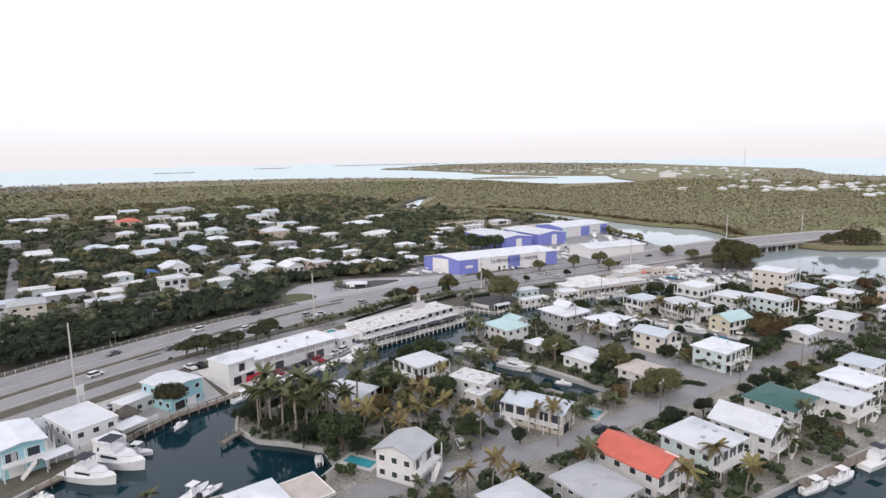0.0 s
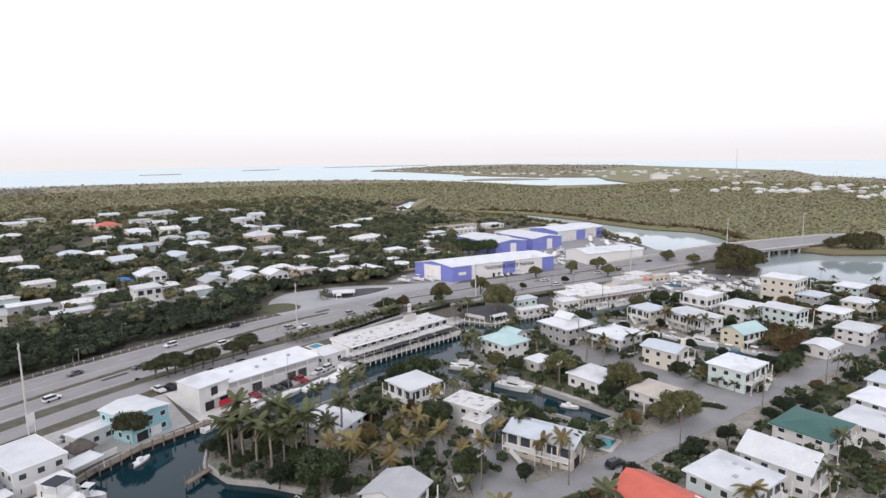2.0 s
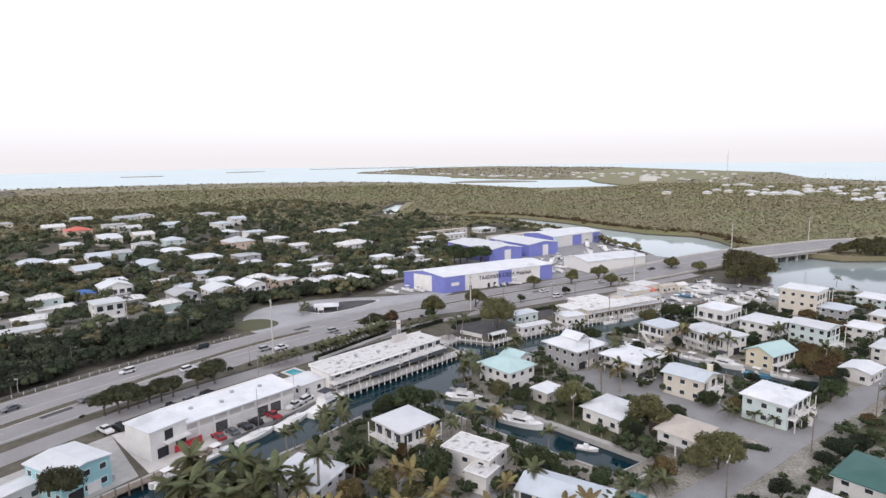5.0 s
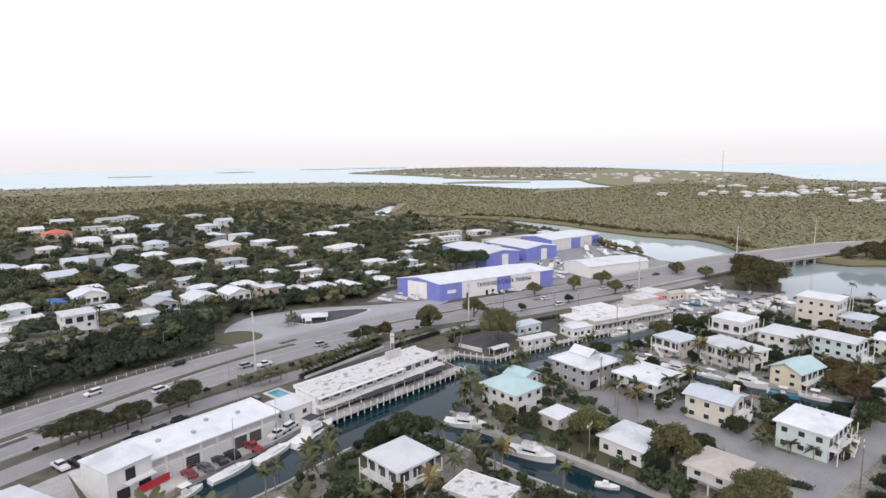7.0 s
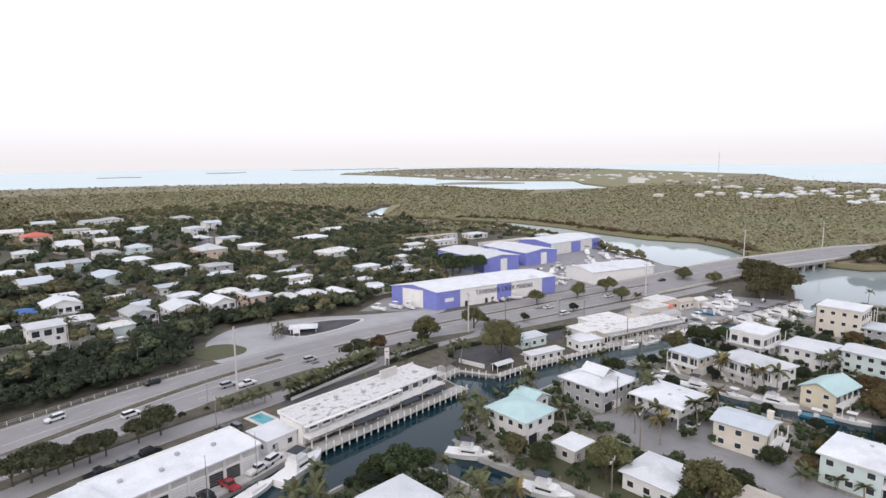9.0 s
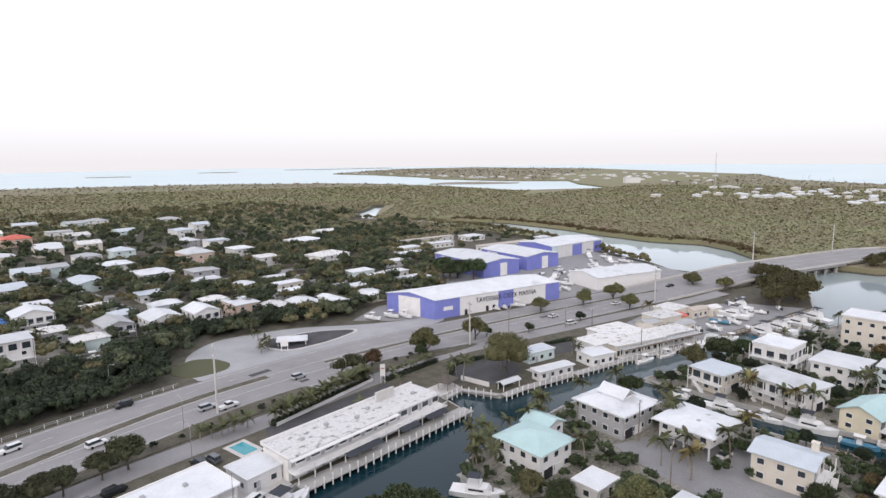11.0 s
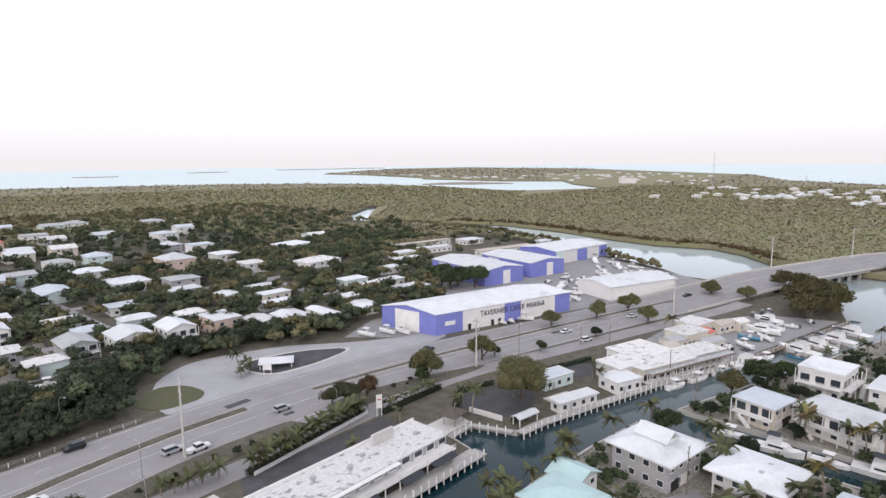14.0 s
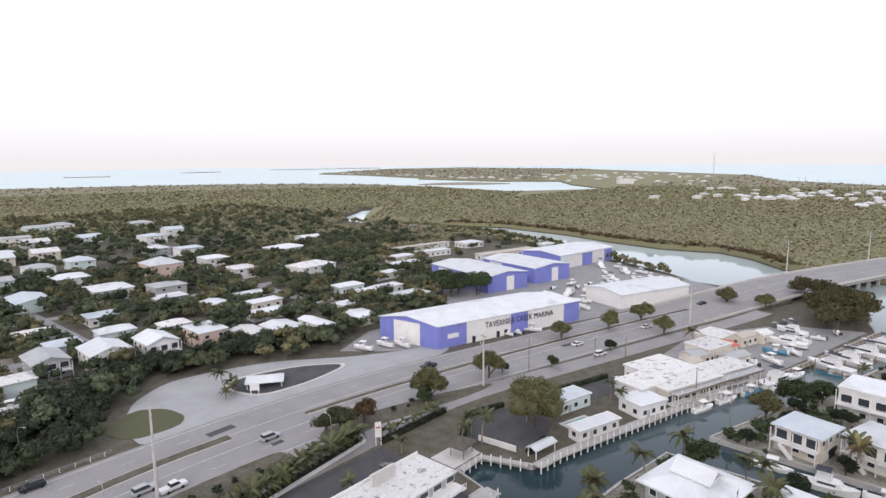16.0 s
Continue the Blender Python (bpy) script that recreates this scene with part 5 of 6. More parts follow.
while len(spare) < 105:
    x, y = gen.uniform(40, 345), gen.uniform(32, 155)
    near_road = min(min(math.hypot(x - a, y - b) for a, b in STREET_MAIN), min(math.hypot(x - a, y - b) for a, b in STREET_NORTH)) < 7
    if inside((x, y), SOUTH) and inside((x + 5, y + 6), SOUTH) and inside((x + 8, y), SOUTH) and free(x, y, 0.3) and not near_road and all(math.hypot(x - a, y - b) > 4 for a, b in spare):
        spare.append((x, y))
plant(green + dark + green + olive, spare[:55], 0.72, rnd, used, 0.6)
plant(green + dark + dark + rust, spare[55:], 0.72, rnd, used, 0.6)
verge = [(x + gen.normal() * 0.8, y + gen.normal() * 0.6) for x, y, a in along(offset(FRONTAGE, 6.5), 3.4) if 60 < x < 205 and gen.uniform() < 0.55]
woodland("verge_shrubs", verge, 110, 0.18, LEAF_DARK, "low scrub along the highway verge", 0.6, 1.5, gen)


def hedge(line, h, w, label):
    pts = []
    for x, y, a in along(line, 0.5):
        n = 60
        pts.append(np.stack([x + gen.uniform(-w, w, n), y + gen.uniform(-w, w, n), h * gen.uniform(0.05, 1.05, n)], 1))
    v, f = leaf_quads(np.concatenate(pts), 0.17, gen)
    core = strip(line, -w * 0.8, w * 0.8, 0, h * 0.85)
    k = len(v)
    v = np.concatenate([v, np.array(core.v)])
    f = np.concatenate([f, np.array([q for q in core.f if len(q) == 4]) + k])
    tagged(new("hedge", big_mesh("hedge", v, f, LEAF_DARK)), label, "hedge", "clipped hedges")


thing("garden_wall", 0, 0, label="low white wall under a row of palms", category="wall", data=strip([(129.5, 194.9), (165.5, 200.4)], -0.12, 0.12, 0, 0.9).mesh("garden_wall", WHITE_WALL))
hedge([(129, 196.2), (165, 201.6)], 1.4, 0.7, "low clipped hedge beside the motel lot")
hedge([(168, 197.2), (190, 197.5)], 1.3, 0.7, "dense hedge along the frontage road")
hedge([(181, 184), (192, 191), (203, 188)], 1.3, 0.6, "low dark hedge round an empty lot")
hedge([(222, 182), (240, 176.5)], 1.3, 0.6, "low dark hedge beside a parking lot")
hedge([(186, 168.6), (194, 169)], 1.2, 0.8, "low green hedge at the dock corner")
hedge([(113, 148.4), (125, 146.6)], 1.5, 0.9, "dark hedge along the canal bank")
hedge([(128, 66.5), (142, 64)], 1.1, 0.9, "dark clipped hedge beside the street")
hedge([(157, 76), (163, 72.5), (164, 68.5)], 0.9, 0.8, "curved dark hedge at the street corner")
hedge([(182, 66.4), (187, 65.8)], 0.7, 0.9, "round planting bed beside the street")
hedge([(172, 54.5), (184, 52.5)], 1.0, 0.8, "trimmed hedge in front of a lawn")


def canopy(name, n, r0, r1, keep, mat, label, low, high):
    """Mangrove canopy: leaf masses whose size grows with the distance."""
    r = r0 * np.exp(gen.uniform(0, 1, n) * math.log(r1 / r0))
    a = np.radians(gen.uniform(-6, 97, n))
    p = np.stack([60 + r * np.cos(a), 60 + r * np.sin(a)], 1)
    ok = np.array([keep(x, y) for x, y in p])
    p, r = p[ok], r[ok]
    lump = np.array([noise.noise((x * 0.09, y * 0.09, 3.0)) + 0.6 * noise.noise((x * 0.02, y * 0.02, 7.0)) for x, y in p])
    z = low + (high - low) * np.clip(0.5 + 0.45 * lump + gen.uniform(-0.25, 0.25, len(p)), 0, 1.3)
    v, f = leaf_quads(np.column_stack([p, z]), r * 0.0018, gen, 0.22)
    tagged(new(name, big_mesh(name, v, f, mat)), label, "mangroves", "", "stuff")


def wild(x, y):
    if inlet(x, y, 13):
        return False
    if not inside((x, y), NORTH):
        return False
    if x > 455 and y < 660:
        return abs(y - highway_y(x)) > 22
    return y > 0.35 * x + 560 or (x > 330 and y > 330 and not inside((x, y), MARINA_LOT) and y > 0.55 * x + 170)


for line, d, m, lab in ((CREEK_EAST[3:-2], 4, LEAF_RUST, "red-brown mangrove fringe along the creek"), (CREEK_EAST[3:-2], 9, WOODS_OLIVE, "green mangrove edge behind the fringe"), (CREEK_WEST[2:9], 4, WOODS_OLIVE, "low mangrove strip on the west bank")):
    edge = [(x + gen.normal() * 1.5, y + gen.normal() * 1.5) for x, y, a in along(offset(line, d), 3.0)]
    woodland("creek_mangroves", [p for p in edge if inside(p, NORTH)], 80, 0.6, m, lab, 2.2, 4.0, gen)
back = []
while len(back) < 110:
    x, y = gen.uniform(325, 495), gen.uniform(315, 470)
    if inside((x, y), NORTH) and free(x, y, -1) and not inside((x, y), MARINA_LOT):
        back.append((x, y))
woodland("creek_trees", back[::2], 110, 0.6, WOODS_OLIVE, "olive trees and scrub behind the sheds", 2.0, 4.2, gen)
woodland("creek_trees", back[1::2], 110, 0.6, WOODS_DARK, "dark trees and scrub behind the sheds", 2.0, 4.2, gen)
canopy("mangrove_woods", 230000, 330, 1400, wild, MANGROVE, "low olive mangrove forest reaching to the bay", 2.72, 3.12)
canopy("far_scrub", 24000, 1400, 3600, wild, HAZED_SCRUB, "scrub on the far shore with haze in its colour", 2.3, 5.0)
# slab added up into the canopy so that no dark gaps show between leaves
fill_ = Shape().prism(CREEK_EAST + OCEAN + BAY[:-4] + [(300, 1830), (250, 950), (500, 790), (650, 720)], 0.0, 2.75)
thing("mangrove_floor", 0, 0, label="flat fill slab of lower mangrove foliage in canopy colour", category="ground", kind="structure", data=fill_.mesh("mangrove_floor", MANGROVE))

# ---- seawalls, docks, lots ----
def seawall(line, label):
    ob = thing("seawall", 0, 0, label=label, category="seawall", kind="structure", data=strip(line, -0.12, 0.55, -2.5, 0.22).mesh("seawall", CONCRETE))
    return ob


seawall(QUAY[1:], "grey concrete seawall along the north quay")
seawall(BASIN[1:-1][::-1], "grey concrete seawall round the canal lots")
seawall([(300, -40), (170, 22.5), (127, 34), (100, 40), (40, 45)][::-1], "grey concrete seawall along the southern canal")
piling = Shape().tube([(0, 0, -2.4), (0, 0, 1.5), (0, 0, 1.72)], [0.17, 0.17, 0.05], 8)
PILE_WHITE, PILE_WOOD = piling.mesh("piling", TRIM), piling.mesh("piling", WOOD)


def dock(line, width, label, pile=PILE_WHITE, step=2.2, side=-1, mat=CONCRETE, z=0.32):
    ob = thing("dock", 0, 0, label=label, category="dock", group="docks", data=strip(line, side * width, 0.0, z - 0.25, z).mesh("dock", mat))
    for x, y, a in along(offset(line, side * (width - 0.15)), step):
        part("piling", pile, None, ob, "", pose(x, y, 0))
    return ob


dock([(117, 167.6), (168.5, 167.2)], 3.6, "concrete motel dock with white pilings")
dock([(182, 165), (190, 164), (213, 158), (232, 153), (262, 142)], 2.4, "long marina boardwalk with white pilings")
dock([(38, 152.4), (48, 156.4), (62, 158.1), (79, 161.6)], 2.0, "weathered timber quay with wooden pilings", PILE_WOOD, 2.6, mat=WOOD)
dock([(14, 140), (29, 146.8), (37, 152)], 1.6, "weathered boatyard dock with wooden pilings", PILE_WOOD, 3.0, mat=WOOD)
dock([(170.2, 176.2), (178, 176.2), (182, 166)], 1.8, "corner boardwalk with white rails")
dock([(141.8, 146), (140.2, 136), (142, 110), (142, 92)], 1.6, "concrete canal walk along the east bank", PILE_WOOD, 3.2, side=1)
dock([(56.2, 134), (50.5, 131.5)], 1.4, "small timber landing at the palm point", PILE_WOOD, 2.0, mat=WOOD)
dock([(206.4, 92), (206.4, 74)], 1.5, "timber dock in the side canal", PILE_WOOD, 2.4, mat=WOOD)
dock([(127, 33.6), (150, 27.7), (170, 22.3)], 2.0, "timber dock along the southern canal", PILE_WOOD, 2.6, mat=WOOD)
dock([(262, 142), (288, 135), (307, 130), (344, 121)], 1.8, "boatyard dock with wooden pilings", PILE_WOOD, 3, mat=WOOD)
for x, y in ((290, 131), (300, 128), (312, 125), (325, 122)):
    dock([(x, y), (x - 3, y - 9)], 1.2, "finger pier between moored boats", PILE_WOOD, 4, mat=WOOD)


def lot(poly, mat, label, z=0.05, name="pavement"):
    return thing(name, 0, 0, label=label, category=name, kind="structure", data=Shape().prism(poly, -0.3, z).mesh(name, mat))


lot(MARINA_LOT, STREET, "grey asphalt boatyard round the sheds", 0.03)
lot(rounded([(183, 177), (181.5, 184), (191, 190), (204, 187), (207, 178), (200, 170.5), (187, 170.5)]), DARKLOT, "empty dark asphalt lot", 0.06)
lot([(121, 182.5), (165, 182.5), (167, 196), (127, 196)], DARKLOT, "dark asphalt motel parking lot", 0.06)
lot([(222, 172), (239, 167), (243, 175.5), (224, 181.5)], DARKLOT, "small dark parking lot behind the docks", 0.06)
lot([(0, 150), (28, 150), (40, 156), (62, 160.5), (64, 186), (40, 181), (0, 172)], CONCRETE, "worn concrete quay apron", 0.03)
lot([(64, 160), (79, 162.6), (101, 165.6), (117, 169), (117, 181), (64, 186)], PALE_CONCRETE, "pale concrete yard before the storage doors", 0.034)
lot([(240, 148), (300, 134), (344, 124), (336, 150), (300, 172), (262, 172), (250, 172)], STREET, "cluttered concrete boatyard", 0.03)
lot([(170, 177), (179, 177), (181, 184), (170, 184)], PALE_CONCRETE, "paved corner terrace at the dock", 0.04)
lot([(87, 84), (100, 104), (112, 104), (112, 94), (100, 82)], STREET, "sandy grey parking court", 0.038)
lot([(177, 78), (196, 100), (196, 118), (177, 122)], STREET, "grey paved forecourt of the stilt houses", 0.04)
lot([(144, 92), (160, 94), (168, 118), (144, 130)], LAWN, "dry green garden lawn", 0.02, "lawn")
lot([(160, 146), (170, 130), (176, 142), (168, 152)], LAWN, "small green lawn beside the canal", 0.02, "lawn")
lot([(186, 57), (208, 53), (204, 47), (183, 50)], LAWN, "trimmed green front lawn", 0.02, "lawn")
lot([(100, 136), (120, 138), (124, 148), (104, 148.5)], LAWN, "green canal-side lawn", 0.02, "lawn")
lot(COURT, SAND, "pale gravel court between bayside cottages", 0.02)
lot(VERGE, LAWN, "kerbed grass island at the junction", 0.14, "lawn")
isle = lot(ISLAND, PALE_CONCRETE, "kerbed planted island in the turning loop", 0.2, "kerb")
part("planting", Shape().prism(rounded([(161, 255), (166.3, 261), (185.5, 256), (198, 245.5), (180, 242.3), (164.6, 244)]), 0.1, 0.26), DARKLOT, isle)
lot(rounded([(159, 209.5), (163, 213.3), (176, 212.5), (200, 206), (216, 199.5), (206, 198.9), (178, 204)]), GRASS, "dry grass island beside the highway", 0.18, "verge")
lot(rounded([(60, 200), (90, 206.5), (124, 212.6), (149, 212.4), (151, 209.5), (136, 205), (92, 203.4)]), GRASS, "scrubby grass island beside the highway", 0.18, "verge")
lot([(151, 213), (159, 213), (159, 203), (151, 203)], ASPHALT, "pale asphalt crossover", 0.058, "road")


def pool(x, y, w, d, rot):
    ob = thing("swimming_pool", x, y, 0, rot, "small turquoise swimming pool with pale deck", "pool", "pools")
    part("pool_deck", Shape().box(-w / 2 - 1, w / 2 + 1, -d / 2 - 1, d / 2 + 1, 0, 0.1), PALE_CONCRETE, ob)
    part("pool_water", Shape().box(-w / 2, w / 2, -d / 2, d / 2, 0.05, 0.12), POOL, ob)


pool(118, 190.5, 3.6, 6, 5)
pool(126, 80.3, 5, 3.4, 10)
pool(68.7, 102.4, 3, 7, 20)
pool(207, 167.5, 7, 3.5, -15)


# ---- highway furniture and bridge ----
fence = thing("fence", 0, 0, label="white post-and-rail fence along the highway", category="fence")
POST = Shape().box(-0.07, 0.07, -0.07, 0.07, 0, 1.15).mesh("post", TRIM)
fl = [p for p in offset(HIGHWAY, 15.6) if -30 < p[0] < 128]
for x, y, a in along(fl, 3.0):
    part("post", POST, None, fence, "", pose(x, y, 0, 0, 0, a))
for z in (0.55, 1.0):
    part("rail", strip(fl, -0.03, 0.03, z, z + 0.12), METAL, fence)
span = [p for p in HIGHWAY if 318 < p[0] < 620]
bridge = thing("bridge", 0, 0, label="low concrete highway bridge over the creek", category="bridge")
for d in (-14.6, 14.3):
    s = strip(span, d, d + 0.3, 0, 0.95)
    s.v = [(x, y, z + rise(x)) for x, y, z in s.v]
    part("parapet", s, PALE_CONCRETE, bridge)
s = strip([p for p in span if 385 < p[0] < 475], -14, 14, -1.5, -0.6)
s.v = [(x, y, z + rise(x)) for x, y, z in s.v]
part("girder_deck", s, CONCRETE, bridge)
for x, y, a in along([p for p in span if 392 < p[0] < 470], 9.5):
    for k in range(-3, 4):
        c, q = math.cos(radians(a)), math.sin(radians(a))
        part("pier", Shape().box(-0.5, 0.5, -0.6, 0.6, -3, 2.9), CONCRETE, bridge, "", pose(x - q * 4.2 * k, y + c * 4.2 * k, 0, 0, 0, a))
for lo, hi in ((322, 392), (466, 606)):
    e = strip([p for p in HIGHWAY if lo - 8 < p[0] < hi + 8], -15.4, 15.4, -0.5, -0.65)
    n = len(e.v) // 2
    e.v = [(x, y, z + rise(x)) if i < n else (x, y, -0.6) for i, (x, y, z) in enumerate(e.v)]
    thing("embankment", 0, 0, label="grassy fill that carries the highway to the bridge", category="ground", kind="structure", data=e.mesh("embankment", GRASS))


def utility_pole(x, y, h, z=0, arms=2, label="tall pale concrete utility pole", rot=75):
    ob = thing("utility_pole", x, y, z, rot, label, "pole", "utility poles")
    part("shaft", Shape().tube([(0, 0, -0.3), (0, 0, h)], [0.34 if h > 13 else 0.16, 0.18 if h > 13 else 0.1], 8), PALE_CONCRETE if h > 13 else WOOD, ob)
    for k in range(arms):
        zz = h * 0.93 - 2.6 * k
        part("crossarm", Shape().box(-1.5, 1.5, -0.09, 0.09, zz, zz + 0.2), METAL, ob)
        for u in (-1.4, 0.0, 1.4) if x < 800 else ():
            part("insulator", Shape().tube([(u, 0, zz + 0.15), (u, 0, zz + 0.65)], [0.09, 0.06], 6), TRIM, ob)


for x, y, h, z in ((33, 196.5, 20, 0), (123.4, 213.6, 19, 0), (211, 200.8, 16, 0), (315, 178.3, 15.5, 0), (424, 167.5, 19, 3.5), (490, 140, 20, 3.0)):
    utility_pole(x, y, h, z)
for x, y, h in ((229, 197, 11), (240.4, 150.8, 9), (164, 110, 11), (170.5, 61.3, 10), (200.3, 54.3, 10), (135.7, 67.2, 10), (105.2, 76.2, 9), (222, 137, 10), (181.5, 124.5, 10), (251.8, 186.6, 8), (261.5, 180.5, 7), (145.5, 107, 8), (91.7, 87.7, 8)):
    utility_pole(x, y, h, 0, 1, "slim weathered utility pole beside houses", 10)


def lamp(x, y, h, rot):
    ob = thing("street_lamp", x, y, 0, rot, "slim grey street lamp with curved arm", "lamp", "street lamps")
    part("pole", Shape().tube([(0, 0, -0.1), (0, 0, h - 0.8), (0.5, 0, h), (1.8, 0, h + 0.1)], [0.09, 0.06, 0.05, 0.04], 6), METAL, ob)
    part("lamp_head", Shape().box(1.6, 2.3, -0.13, 0.13, h - 0.02, h + 0.14), METAL, ob)


for x, y, h, r in ((113.5, 211.5, 8, 90), (108.2, 195.4, 8, 90), (70, 245, 8, -60), (110, 252, 8, -60), (160, 206, 7, 90), (20, 238, 8, -60)):
    lamp(x, y, h, r)


def board(x, y, rot, w, h, legs, label, mat=TRIM):
    ob = thing("sign_board", x, y, 0, rot, label, "sign", "roadside signs")
    part("panel", Shape().box(-w / 2, w / 2, -0.12, 0.12, legs, legs + h), mat, ob)
    for u in (-w * 0.4, w * 0.4):
        part("leg", Shape().box(u - 0.09, u + 0.09, -0.09, 0.09, 0, legs), mat, ob)
    return ob


b = board(166.4, 196.9, -30, 1.5, 3.6, 2.2, "tall white motel sign on two legs")
part("lettering_bar", Shape().box(-0.5, 0.5, -0.16, -0.12, 4.4, 4.7), RED_PAINT, b)
board(163.6, 244.9, -35, 2.6, 2.2, 1.8, "white monument sign at the entrance")
board(53, 236, -30, 2.2, 1.8, 2.6, "pale road sign beside the fence", PALE_CONCRETE)
board(31.9, 183, 20, 2.0, 3.0, 2.2, "white roadside sign box on posts")
shelter = thing("shelter", 170, 250, 0, -35, "low white canopy on the planted island", "shelter")
part("roof", hip(10.5, 6.5, 1.9, 0.9, 0.2), WHITE_ROOF, shelter)
for u in (-4.8, 4.8):
    for w in (-2.8, 2.8):
        part("post", Shape().box(u - 0.1, u + 0.1, w - 0.1, w + 0.1, 0, 1.95), TRIM, shelter)
hut = thing("thatched_hut", 37.5, 160.8, 0, 15, "small thatched tiki hut on the quay", "hut")
part("roof", hip(4.5, 4, 2.4, 2.0, 0.5), THATCH, hut)
for u in (-1.9, 1.9):
    for w in (-1.6, 1.6):
        part("post", Shape().tube([(u, w, 0), (u, w, 2.45)], [0.11, 0.1], 6), WOOD, hut)
hut2 = thing("thatched_hut", 176, 180, 0, 10, "grey thatched shade hut beside the dock", "hut")
part("roof", hip(5, 4, 2.4, 1.4, 0.4), THATCH, hut2)
for u in (-2, 2):
    for w in (-1.6, 1.6):
        part("post", Shape().tube([(u, w, 0), (u, w, 2.45)], [0.11, 0.1], 6), WOOD, hut2)
for a, b_ in (((25.5, 150.5), (44, 157.5)), ((183.5, 181), (184.6, 171.2)), ((124.5, 84.5), (135, 82))):
    w_ = thing("garden_wall", 0, 0, label="low white rendered boundary wall", category="wall", data=strip([a, b_], -0.12, 0.12, 0, 1.4).mesh("garden_wall", WHITE_WALL))
banner = thing("banner", 71.2, 164.6, 0, 12, "red and pink banner on the building base", "banner")
part("sheet", Shape().box(0, 7, -0.06, 0.06, 0.3, 1.9), RED_PAINT, banner)
canopy_ = thing("dock_canopy", 187.5, 166.3, 0.2, -8, "white arched canopy over a boat slip", "canopy")
part("roof", gable(7, 2.6, 2.0, 0.6, 0.2), WHITE_ROOF, canopy_)
for u in (-3.2, 3.2):
    for w in (-1.1, 1.1):
        part("post", Shape().box(u - 0.09, u + 0.09, w - 0.09, w + 0.09, 0, 2.0), TRIM, canopy_)


# ---- boats ----
def hull_mesh(length, beam, height, mat):
    st = ((-0.5, 0.86, 0.9), (-0.3, 0.96, 0.9), (-0.05, 1.0, 0.95), (0.2, 0.85, 1.05), (0.38, 0.5, 1.18), (0.5, 0.03, 1.3))
    s = Shape()
    v = []
    for t, b, h in st:
        w, x = beam / 2 * b, t * length
        v += [(x, -w, height * h), (x - 0.02 * length, -w * 0.8, 0.05), (x - 0.03 * length, 0, -0.35), (x - 0.02 * length, w * 0.8, 0.05), (x, w, height * h), (x, w * 0.86, height * h - 0.18), (x, -w * 0.86, height * h - 0.18)]
    f = [(k * 7 + i, k * 7 + (i + 1) % 7, (k + 1) * 7 + (i + 1) % 7, (k + 1) * 7 + i) for k in range(len(st) - 1) for i in range(7)]
    f += [tuple(range(7))[::-1], tuple(range(7 * len(st) - 7, 7 * len(st)))]
    return s.add(v, [q[::-1] for q in f]).mesh("hull", mat)


def boat(style, label, mat=BOAT_WHITE):
    ob = thing("boat", 0, 0, 0, 0, label, "boat", "moored boats")
    ln, bm_, ht = {"console": (7.5, 2.5, 0.9), "cruiser": (12, 4, 1.5), "sail": (9.5, 2.9, 1.0), "small": (5, 2, 0.65)}[style]
    part("hull", hull_mesh(ln, bm_, ht, mat), None, ob)
    if style in ("console", "small"):
        part("console", Shape().box(-0.9, 0.3, -0.45, 0.45, ht - 0.25, ht + 0.75), BOAT_WHITE, ob)
        part("windshield", Shape().box(0.25, 0.32, -0.4, 0.4, ht + 0.75, ht + 1.15), GLASS, ob)
        if style == "console":
            part("hard_top", Shape().box(-1.5, 0.8, -0.95, 0.95, ht + 1.75, ht + 1.85), TRIM, ob)
            for u in (-1.2, 0.5):
                for w in (-0.8, 0.8):
                    part("top_post", Shape().tube([(u, w, ht - 0.2), (u, w, ht + 1.78)], [0.04, 0.04], 5), METAL, ob)
        for w in (-0.3, 0.3):
            part("outboard_motor", Shape().box(-ln / 2 - 0.6, -ln / 2 + 0.02, w - 0.2, w + 0.2, 0.1, ht + 0.5), CANVAS if style == "small" else TRIM, ob)
    elif style == "cruiser":
        cab = [(-2.6, ht - 0.3), (3.2, ht - 0.2), (2.2, ht + 1.0), (-2.4, ht + 1.2)]
        c = Shape().prism([(x, z) for x, z in cab], -1.45, 1.45)
        c.v = [(x, z_, y) for x, y, z_ in c.v]
        part("cabin", c, BOAT_WHITE, ob)
        part("cabin_window", Shape().box(-1.8, 1.6, -1.5, 1.5, ht + 0.35, ht + 0.8), GLASS, ob)
        part("flybridge", Shape().box(-2.2, 0.8, -1.25, 1.25, ht + 1.15, ht + 1.9), BOAT_WHITE, ob)
        part("bimini_top", Shape().box(-2.3, 0.6, -1.3, 1.3, ht + 3.2, ht + 3.3), CANVAS, ob)
        for u in (-2.1, 0.5):
            for w in (-1.15, 1.15):
                part("top_post", Shape().tube([(u, w, ht + 1.8), (u, w, ht + 3.25)], [0.04, 0.04], 5), METAL, ob)
        part("bow_rail", Shape().tube([(1.5, -1.5, 2.5), (4.2, -1.0, 2.65), (5.8, 0, 2.8), (4.2, 1.0, 2.65), (1.5, 1.5, 2.5)], [0.035] * 5, 5), METAL, ob)
    else:
        part("cabin", Shape().box(-1.2, 2.4, -0.8, 0.8, ht - 0.2, ht + 0.45), BOAT_WHITE, ob)
        part("mast", Shape().tube([(0.9, 0, ht), (0.9, 0, 12)], [0.09, 0.05], 6), METAL, ob)
        part("boom", Shape().tube([(0.9, 0, ht + 1.3), (-3.4, 0, ht + 1.2)], [0.12, 0.1], 6), CANVAS, ob)
    return ob


